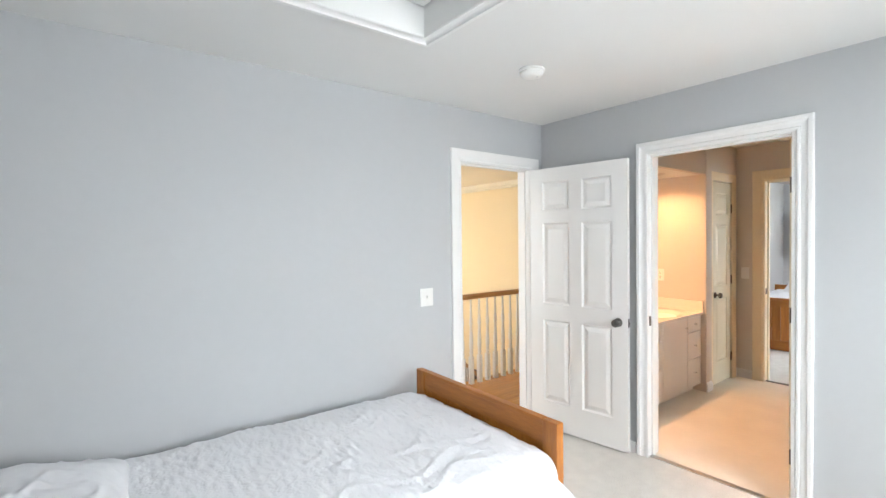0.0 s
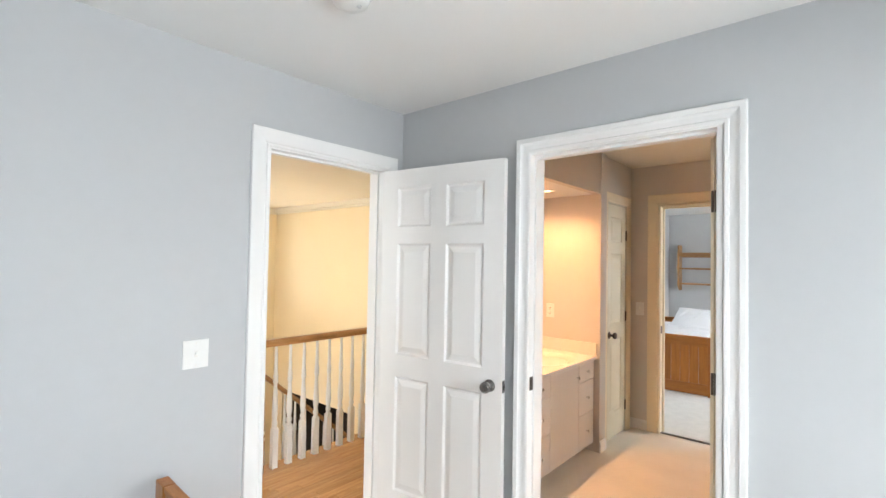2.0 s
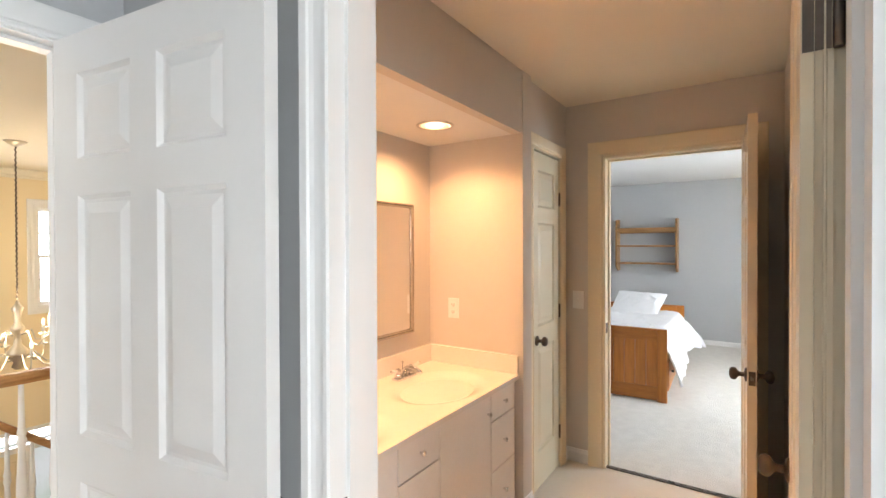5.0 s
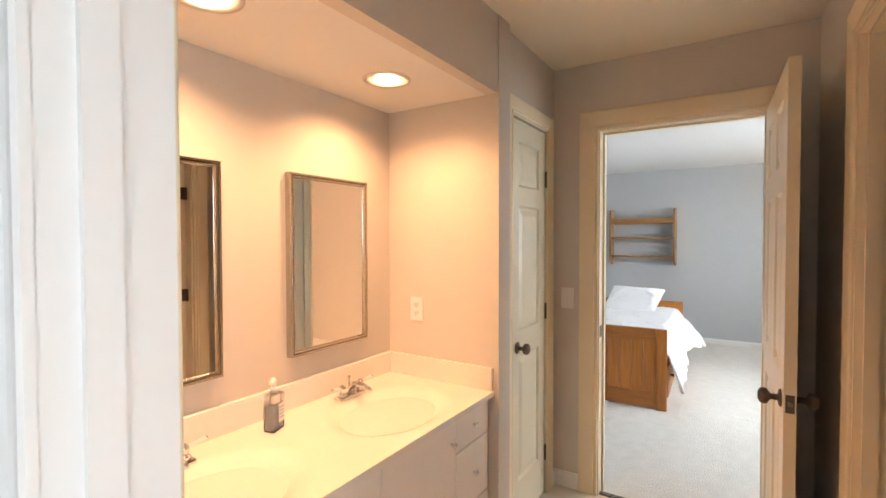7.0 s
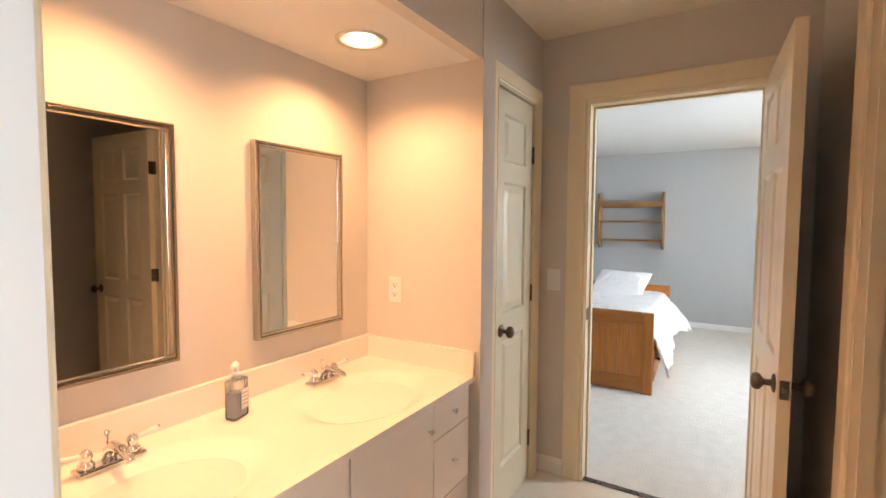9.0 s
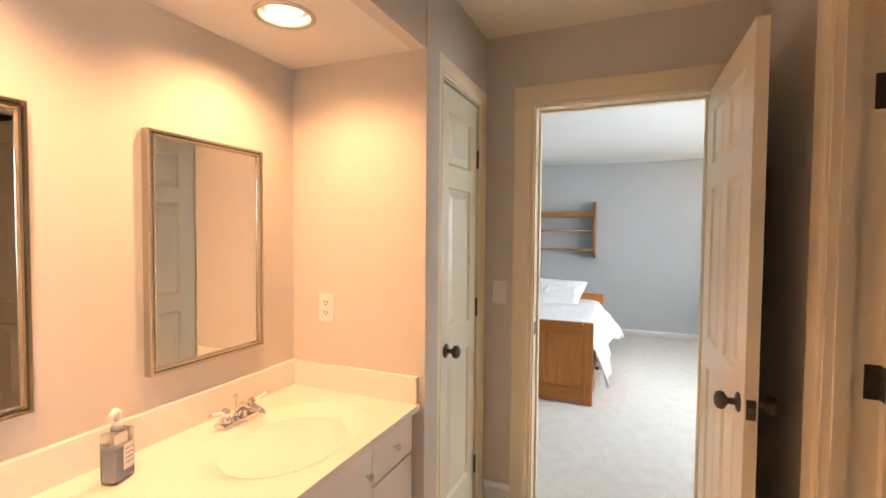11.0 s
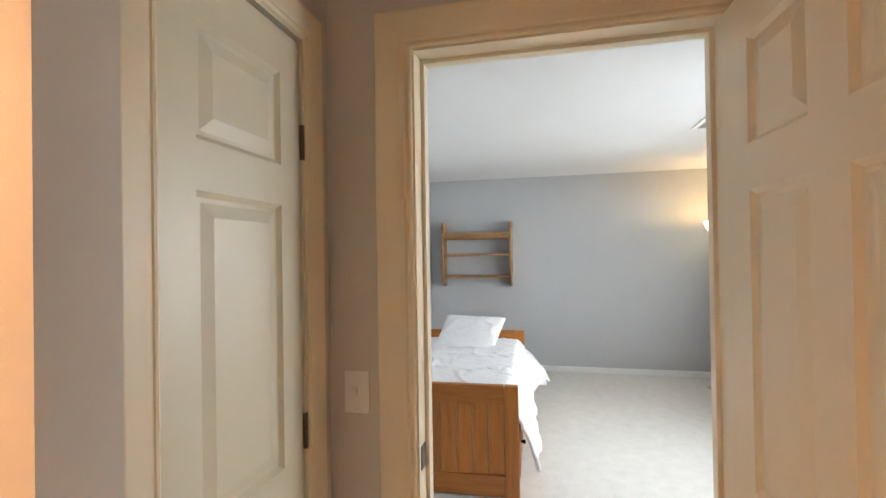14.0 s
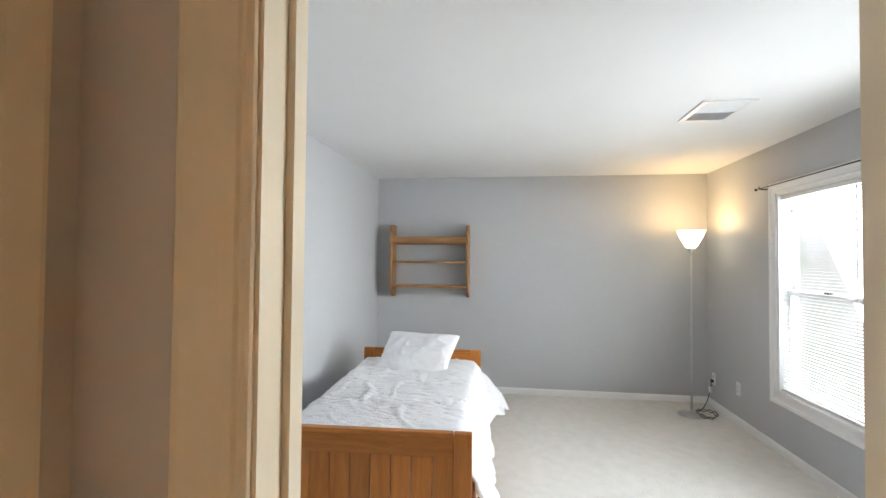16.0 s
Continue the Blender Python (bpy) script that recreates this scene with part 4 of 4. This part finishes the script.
def faucet(m):
    root = thing("faucet", "chrome two-handle faucet with clear lever handles", "faucet", m, "vanity faucets")
    bm = boxes((-0.082, -0.024, 0.0, 0.082, 0.024, 0.014), bevel=0.006)
    part("base_plate", bm, M_CHROME, root)
    part("spout", tube(((0, 0.005, 0.012), (0, 0.0, 0.04), (0, -0.02, 0.056), (0, -0.07, 0.058), (0, -0.105, 0.048), (0, -0.112, 0.036)), (0.018, 0.016, 0.0145, 0.0125, 0.011, 0.011), 14), M_CHROME, root)
    part("lift_rod", lathe(((0.003, 0.03), (0.003, 0.075), (0.0065, 0.078), (0.0075, 0.086), (0.0, 0.091)), 12, at=(0, 0.014, 0)), M_CHROME, root)
    for x, s in ((-0.055, -1), (0.055, 1)):
        h = part("handle_hub", lathe(((0.020, 0.012), (0.019, 0.025), (0.012, 0.034), (0.016, 0.044), (0.014, 0.055), (0.006, 0.062), (0.0, 0.063)), 16, at=(x, 0, 0)), M_CHROME, root)
        part("lever", tube(((x, 0, 0.048), (x + s * 0.03, -0.004, 0.053), (x + s * 0.062, -0.008, 0.060)), (0.005, 0.0065, 0.0075), 10), M_LABEL, h, "white porcelain lever")
        part("lever_tip", tube(((x + s * 0.062, -0.008, 0.060), (x + s * 0.068, -0.009, 0.0615)), 0.0055, 8), M_CHROME, h)
    return root


fa = faucet(pose(4.49, 2.415, VT))
copy_thing(fa, pose(3.72, 2.415, VT))

so = thing("soap_dispenser", "clear square bottle of grey-blue soap with a white pump", "soap bottle", pose(4.085, 2.40, VT, 0, 0, 18))
bottle = part("bottle", boxes((-0.034, -0.022, 0.0, 0.034, 0.022, 0.132), bevel=0.008), M_BOTTLE, so, "clear plastic bottle")
part("liquid_soap", boxes((-0.029, -0.017, 0.006, 0.029, 0.017, 0.092), bevel=0.006), M_SOAP, bottle, "grey-blue liquid soap")
part("neck", lathe(((0.017, 0.128), (0.016, 0.138), (0.012, 0.142)), 18), M_BOTTLE, so)
part("paper_label", boxes((-0.006, -0.0235, 0.03, 0.026, -0.0215, 0.095)), M_LABEL, so, "white paper label")
for k in range(4):
    part("label_line", boxes((-0.002, -0.0242, 0.045 + k * 0.012, 0.022, -0.0234, 0.048 + k * 0.012)), M_SOAP, so)
part("collar", lathe(((0.0125, 0.134), (0.0125, 0.150), (0.009, 0.154)), 18), M_PLASTIC, so)
part("pump_head", tube(((0, 0, 0.15), (0, 0, 0.176), (-0.006, -0.002, 0.181), (-0.036, -0.012, 0.178)), (0.006, 0.010, 0.010, 0.006), 10), M_PLASTIC, so)


def wall_mirror(x0, x1, z0, z1):
    root = thing("wall_mirror", "rectangular mirror in a brushed silver frame over the vanity", "mirror", pose(x0, 2.528, z0), "vanity mirrors")
    w, h, t, d = x1 - x0, z1 - z0, 0.024, 0.032
    bm = bmesh.new()
    rows = []
    for u, v in ((0, 0.0), (0, d - 0.004), (0.003, d), (0.009, d), (0.012, d - 0.006), (0.015, d - 0.001), (0.020, d - 0.002), (t, d - 0.010), (t, 0.0)):
        rows.append([bm.verts.new(q) for q in ((u, -v, u), (u, -v, h - u), (w - u, -v, h - u), (w - u, -v, u))])
    for a, b in zip(rows, rows[1:]):
        for k in range(4):
            bm.faces.new((a[k], a[(k + 1) % 4], b[(k + 1) % 4], b[k]))
    part("frame", bm, M_FRAME, root)
    part("mirror_glass", boxes((t - 0.004, -0.020, t - 0.004, w - t + 0.004, -0.004, h - t + 0.004)), M_MIRROR, root)


wall_mirror(4.243, 4.690, 0.984, 1.725)
wall_mirror(3.510, 3.957, 0.984, 1.725)

for x, y in ((4.49, 2.21), (3.73, 2.19)):
    c = thing("recessed_light", "lit recessed can light with a white trim ring", "ceiling light", pose(x, y, 2.10), "vanity can lights")
    bm = bmesh.new()
    prof = ((0.096, -0.001), (0.095, -0.005), (0.080, -0.005), (0.078, 0.0), (0.074, 0.085), (0.0745, 0.0855), (0.0815, 0.0), (0.096, -0.001))
    rings = [[bm.verts.new((r * math.cos(2 * math.pi * k / 36), r * math.sin(2 * math.pi * k / 36), h)) for k in range(36)] for r, h in prof]
    for a, b in zip(rings, rings[1:]):
        for k in range(36):
            bm.faces.new((a[k], a[(k + 1) % 36], b[(k + 1) % 36], b[k])).smooth = True
    part("trim_ring", bm, M_STEEL, c)
    part("bulb", lathe(((0.046, 0.083), (0.046, 0.075), (0.040, 0.068), (0.0, 0.0675)), 24), M_CANBULB, c)
    part("housing_cap", lathe(((0.075, 0.086), (0.075, 0.09), (0.0, 0.091)), 24), M_VENT, c)

# ---------------- far bedroom ----------------
sh = thing("wall_shelf", "pine hanging shelf with three boards and shaped ends", "shelf", pose(10.42, 2.222, 1.07, 0, 0, 0))
W2 = 0.43
for s in (-1, 1):
    bm = bmesh.new()
    side = ((0, 0.0), (-0.09, 0.0), (-0.20, 0.07), (-0.21, 0.11), (-0.21, 0.70), (-0.19, 0.735), (-0.205, 0.77), (-0.20, 0.80), (-0.15, 0.815), (0, 0.815))
    a = [bm.verts.new((x, s * W2 - 0.013, z)) for x, z in side]
    b = [bm.verts.new((x, s * W2 + 0.013, z)) for x, z in side]
    for k in range(len(side)):
        j = (k + 1) % len(side)
        bm.faces.new((a[k], a[j], b[j], b[k]))
    bm.faces.new(a)
    bm.faces.new(list(reversed(b)))
    part("side_panel", bm, M_SHELFZ, sh)
for z, h in ((0.111, 0.028), (0.381, 0.028), (0.651, 0.028)):
    part("shelf_board", boxes((-0.195, -W2 + 0.013, z, -0.002, W2 - 0.013, z + h), bevel=0.003), M_SHELFW, sh)
part("back_rail", boxes((-0.02, -W2 + 0.013, 0.595, -0.002, W2 - 0.013, 0.655), bevel=0.003), M_SHELFW, sh)
part("front_lip", boxes((-0.205, -W2 + 0.013, 0.61, -0.193, W2 - 0.013, 0.676), bevel=0.003), M_SHELFW, sh)

lamp = thing("floor_lamp", "lit brushed-steel torchiere floor lamp with a white glass bowl", "floor lamp", pose(9.985, -0.438, 0))
part("base", lathe(((0.125, 0.0), (0.127, 0.008), (0.118, 0.018), (0.05, 0.026), (0.016, 0.034), (0.012, 0.05)), 36), M_STEEL, lamp)
part("pole", lathe(((0.0095, 0.04), (0.0095, 0.62), (0.011, 0.625), (0.011, 0.645), (0.0095, 0.65), (0.0095, 1.18), (0.011, 1.185), (0.011, 1.205), (0.0095, 1.21), (0.0095, 1.58)), 16), M_STEEL, lamp)
part("cup", lathe(((0.012, 1.565), (0.018, 1.58), (0.040, 1.605), (0.044, 1.625), (0.036, 1.632)), 24), M_STEEL, lamp)
bm = bmesh.new()
prof = ((0.03, 1.628), (0.055, 1.645), (0.076, 1.685), (0.102, 1.735), (0.125, 1.795), (0.130, 1.80), (0.122, 1.796), (0.098, 1.738), (0.072, 1.69), (0.05, 1.65), (0.03, 1.64))
rings = [[bm.verts.new((r * math.cos(2 * math.pi * k / 40), r * math.sin(2 * math.pi * k / 40), h)) for k in range(40)] for r, h in prof]
for a, b in zip(rings, rings[1:]):
    for k in range(40):
        bm.faces.new((a[k], a[(k + 1) % 40], b[(k + 1) % 40], b[k])).smooth = True
part("shade", bm, M_SHADE, lamp, "glowing white glass bowl shade")
part("bulb", lathe(((0.012, 1.64), (0.02, 1.66), (0.024, 1.70), (0.014, 1.73), (0.0, 1.735)), 16), M_BULB, lamp)
pts = [(0.06, -0.02, 0.02)]
for k in range(60):
    a = k / 60 * 4.4 * math.pi
    pts.append((-0.04 + 0.02 * k / 60 + (0.11 + 0.02 * math.sin(k * 0.7)) * math.cos(a + 0.5), -0.10 + 0.085 * math.sin(a + 0.5) - 0.05 * k / 60, 0.008 + 0.007 * (k % 3) + 0.02 * (k / 60)))
pts += [(0.17, -0.18, 0.03), (0.23, -0.24, 0.09), (0.26, -0.275, 0.18), (0.27, -0.292, 0.262), (0.285, -0.302, 0.270)]
part("power_cord", tube(pts, 0.0042, 7), M_CORD, lamp, "black power cord coiled on the carpet")
part("cord_switch", boxes((0.235, -0.285, 0.155, 0.275, -0.265, 0.215), bevel=0.006), M_PLASTIC, lamp, "white inline cord switch")
part("plug", boxes((0.268, -0.3155, 0.255, 0.302, -0.292, 0.284), bevel=0.005), M_CORD, lamp)

ve = thing("ceiling_vent", "white slatted air vent in the ceiling", "vent", pose(8.225, 0.07, CEIL))
vw, vl = 0.15, 0.205
part("frame", boxes((-vl, -vw, -0.008, vl, -vw + 0.03, 0), (-vl, vw - 0.03, -0.008, vl, vw, 0), (-vl, -vw + 0.03, -0.008, -vl + 0.03, vw - 0.03, 0), (vl - 0.03, -vw + 0.03, -0.008, vl, vw - 0.03, 0)), M_VENT, ve)
# dark sheet gives the shade behind the slats; the ceiling is uncut
part("shade_backing", boxes((-vl + 0.03, -vw + 0.03, -0.002, vl - 0.03, vw - 0.03, -0.0005)), M_SLOT, ve)
slat = mesh_of("slat", boxes((-0.0085, -vw + 0.03, -0.001, 0.0085, vw - 0.03, 0.001)), M_VENT)
for k in range(16):
    part("slat", slat, M_VENT, ve, m=pose(-vl + 0.043 + k * (2 * vl - 0.086) / 15, 0, -0.006, 0, 32 if k < 8 else -32, 0))
rod = thing("curtain_rod_bracket", "small dark curtain rod bracket beside the window", "bracket", pose(9.235, YS, 2.09))
part("wall_plate", boxes((-0.012, 0, -0.03, 0.012, 0.004, 0.03), bevel=0.002), M_BLACK, rod)
part("hook", tube(((0, 0.004, 0), (0, 0.06, 0.0), (0, 0.075, 0.008), (0, 0.08, 0.022)), 0.005, 8), M_BLACK, rod)
rd = thing("curtain_rod", "thin dark curtain rod above the window", "curtain rod", pose(0, YS + 0.068, 2.097))
part("rod", tube(((8.05, 0, 0), (9.29, 0, 0)), 0.0042, 8), M_BLACK, rd)
part("finial", lathe(((0.0055, 0), (0.011, 0.008), (0.011, 0.02), (0.0, 0.026)), 12, at=(9.29, 0, 0), axis="x"), M_BLACK, rd)
tagged(copy_thing(rod, pose(8.07, YS, 2.09)), "small dark curtain rod bracket beside the window", "bracket")

# ---------------- hall railing, stairs, chandelier ----------------
RY, RX0 = 3.55, 2.845
NEWEL = ((0.044, 0.0), (0.044, 0.16), (0.047, 0.19), (0.047, 0.22), (0.036, 0.235), (0.045, 0.25), (0.045, 0.262), (0.034, 0.275), (0.043, 0.30), (0.0445, 0.34), (0.038, 0.52), (0.034, 0.63), (0.042, 0.645), (0.042, 0.658), (0.034, 0.665), (0.042, 0.675), (0.042, 0.69), (0.035, 0.70), (0.036, 0.86), (0.04, 0.88))
BAL = ((0.012, 0.0), (0.022, 0.001), (0.022, 0.27), (0.0235, 0.285), (0.015, 0.30), (0.021, 0.318), (0.021, 0.33), (0.0145, 0.345), (0.0215, 0.39), (0.0205, 0.44), (0.0125, 0.60), (0.0185, 0.625), (0.0185, 0.637), (0.013, 0.648), (0.0185, 0.66), (0.013, 0.69), (0.0095, 0.89))


def rail_bar(p, q, mat, name, parent):
    """A moulded handrail between two points in a vertical plane along x."""
    bm = bmesh.new()
    prof = ((-0.022, -0.05), (-0.03, -0.03), (-0.03, -0.012), (-0.02, 0.0), (0.02, 0.0), (0.03, -0.012), (0.03, -0.03), (0.022, -0.05))
    ends = [[bm.verts.new((a[0], a[1] + y, a[2] + z)) for y, z in prof] for a in (p, q)]
    for k in range(8):
        bm.faces.new((ends[0][k], ends[0][(k + 1) % 8], ends[1][(k + 1) % 8], ends[1][k]))
    bm.faces.new(ends[0])
    bm.faces.new(list(reversed(ends[1])))
    return part(name, bm, mat, parent)


rail = thing("hall_railing", "oak handrail with turned white balusters along the upper hall", "railing", pose(0, RY, 0))
rail_bar((RX0 - 0.04, 0, 0.935), (5.65, 0, 0.935), M_OAKX, "handrail", rail)
part("newel_post", lathe([(r * 1.12, h) for r, h in NEWEL], 24, at=(RX0, 0, 0)), M_OAKZ, rail, "turned oak newel post")
bm = lathe(BAL[3:], 12)
box(bm, -0.021, -0.021, 0.0, 0.021, 0.021, 0.284)
bal = mesh_of("baluster", bm, M_TRIM)
k = 0
while RX0 + 0.13 + 0.116 * k < 5.6:
    part("baluster", bal, M_TRIM, rail, m=Matrix.Translation((RX0 + 0.13 + 0.116 * k, 0, 0)))
    k += 1
SY = 4.46
sr = thing("stair_railing", "oak stair handrail with turned white balusters running down", "railing", pose(0, SY, 0))
part("newel_post", lathe([(r * 1.12, h) for r, h in NEWEL], 24, at=(2.81, 0, 0)), M_OAKZ, sr, "turned oak newel post")
rail_bar((1.2, 0, 0.935), (2.93, 0, 0.935), M_OAKX, "handrail", sr)
part("gooseneck", tube(((2.92, 0, 0.91), (2.955, 0, 0.90), (2.985, 0, 0.86), (2.995, 0, 0.80), (3.01, 0, 0.745), (3.05, 0, 0.70), (3.12, 0, 0.64)), 0.029, 12), M_OAKX, sr)
rail_bar((3.10, 0, 0.685), (6.2 - 0.6, 0, 0.685 - 2.5 * 0.84), M_OAKX, "stair_handrail", sr)
for k in range(9):
    part("baluster", bal, M_TRIM, sr, m=Matrix.Translation((1.7 + 0.116 * k, 0, 0)))
TR, RI = 0.225, 0.189
for k in range(10):
    x = 2.86 + TR * (k + 0.25)
    for q in (0, TR / 2):
        ztop = 0.685 - (x + q - 3.10) * 0.84 - 0.05
        zb = -RI * (k + 1)
        hgt = max(0.5, min(ztop, 0.88) - zb)
        part("baluster", bal, M_TRIM, sr, m=Matrix.Translation((x + q, 0, zb)) @ Matrix.Diagonal((1, 1, hgt / 0.89, 1)))
st = thing("staircase", "oak staircase with white risers going down", "staircase", Matrix.Identity(4), kind="structure")
for k in range(12):
    x, z = 2.86 + TR * k, -RI * (k + 1)
    part("tread", boxes((x - 0.02, 3.60, z - 0.03, x + TR, 4.53, z), bevel=0.004), M_OAKX, st)
    part("riser", boxes((x, 3.60, z - RI, x + 0.018, 4.50, z - 0.03)), M_TRIM, st)
bm = bmesh.new()
for y0, y1 in ((4.50, 4.53), (3.585, 3.60)):
    prof = ((2.86, -0.02), (2.86 + TR * 12, -0.02 - RI * 12), (2.86 + TR * 12, -2.75), (2.86, -0.9))
    a, b = [bm.verts.new((x, y0, z)) for x, z in prof], [bm.verts.new((x, y1, z)) for x, z in prof]
    for i in range(4):
        bm.faces.new((a[i], a[(i + 1) % 4], b[(i + 1) % 4], b[i]))
    bm.faces.new(a)
    bm.faces.new(list(reversed(b)))
part("stringer", bm, M_TRIM, st)

ch = thing("chandelier", "two-tier brushed chandelier with lit candle bulbs", "chandelier", pose(3.89, 6.4, 0))
M_CHAND = material("pale_brushed_metal", (0.68, 0.63, 0.55), 0.3, 0.9, var=0.05)
part("canopy", lathe(((0.0, 2.39), (0.02, 2.395), (0.06, 2.415), (0.085, 2.435), (0.085, 2.44)), 24), M_CHAND, ch)
part("chain", tube([(0.004 * math.sin(k * 1.6), 0.004 * math.cos(k * 1.6), 1.0 + k * 0.01165) for k in range(121)], 0.007, 6), M_BRONZE, ch)
part("column", lathe(((0.0, 0.37), (0.02, 0.375), (0.045, 0.40), (0.03, 0.44), (0.075, 0.50), (0.08, 0.54), (0.03, 0.60), (0.022, 0.68), (0.05, 0.73), (0.05, 0.76), (0.022, 0.80), (0.03, 0.88), (0.045, 0.93), (0.02, 0.965), (0.008, 1.0)), 24), M_CHAND, ch)
for n, r, zc, z0, off in ((8, 0.37, 0.56, 0.47, 0.0), (4, 0.285, 0.735, 0.67, 0.4)):
    for k in range(n):
        a = 2 * math.pi * k / n + off
        c, s = math.cos(a), math.sin(a)
        path = [(0.04, z0 + 0.02), (0.12, z0 + 0.05), (0.55 * r, z0 - 0.05), (0.8 * r, z0 - 0.065), (0.95 * r, z0 - 0.03), (r, zc - 0.03)]
        arm = part("arm", tube([(c * u, s * u, z) for u, z in path], 0.0065, 8), M_CHAND, ch)
        part("drip_pan", lathe(((0.008, zc - 0.035), (0.035, zc - 0.022), (0.037, zc - 0.018), (0.012, zc - 0.02)), 14, at=(c * r, s * r, 0)), M_CHAND, arm)
        cd = part("candle_sleeve", lathe(((0.0115, zc - 0.02), (0.0115, zc + 0.055)), 10, at=(c * r, s * r, 0)), M_PLASTIC, ch)
        part("bulb", lathe(((0.006, zc + 0.055), (0.012, zc + 0.07), (0.013, zc + 0.08), (0.007, zc + 0.105), (0.0, zc + 0.118)), 10, at=(c * r, s * r, 0)), M_BULB, cd)

# oak boards of the upper hall
lengths = [mesh_of("plank", boxes((0, 0.0006, -0.012, w - 0.001, 0.0564, 0.0), bevel=0.0008), M_PLANK) for w in (0.55, 0.8, 1.05)]
rng = random.Random(4)
for j in range(20):
    x = 1.2 - rng.random() * 0.5
    y = 2.522 + j * 0.0558
    while x < 5.6:
        k = rng.randrange(3)
        w = (0.55, 0.8, 1.05)[k]
        if x + w > 5.64:
            break
        part("plank", lengths[k], M_PLANK, floor_hall, m=Matrix.Translation((x, y, 0)))
        x += w
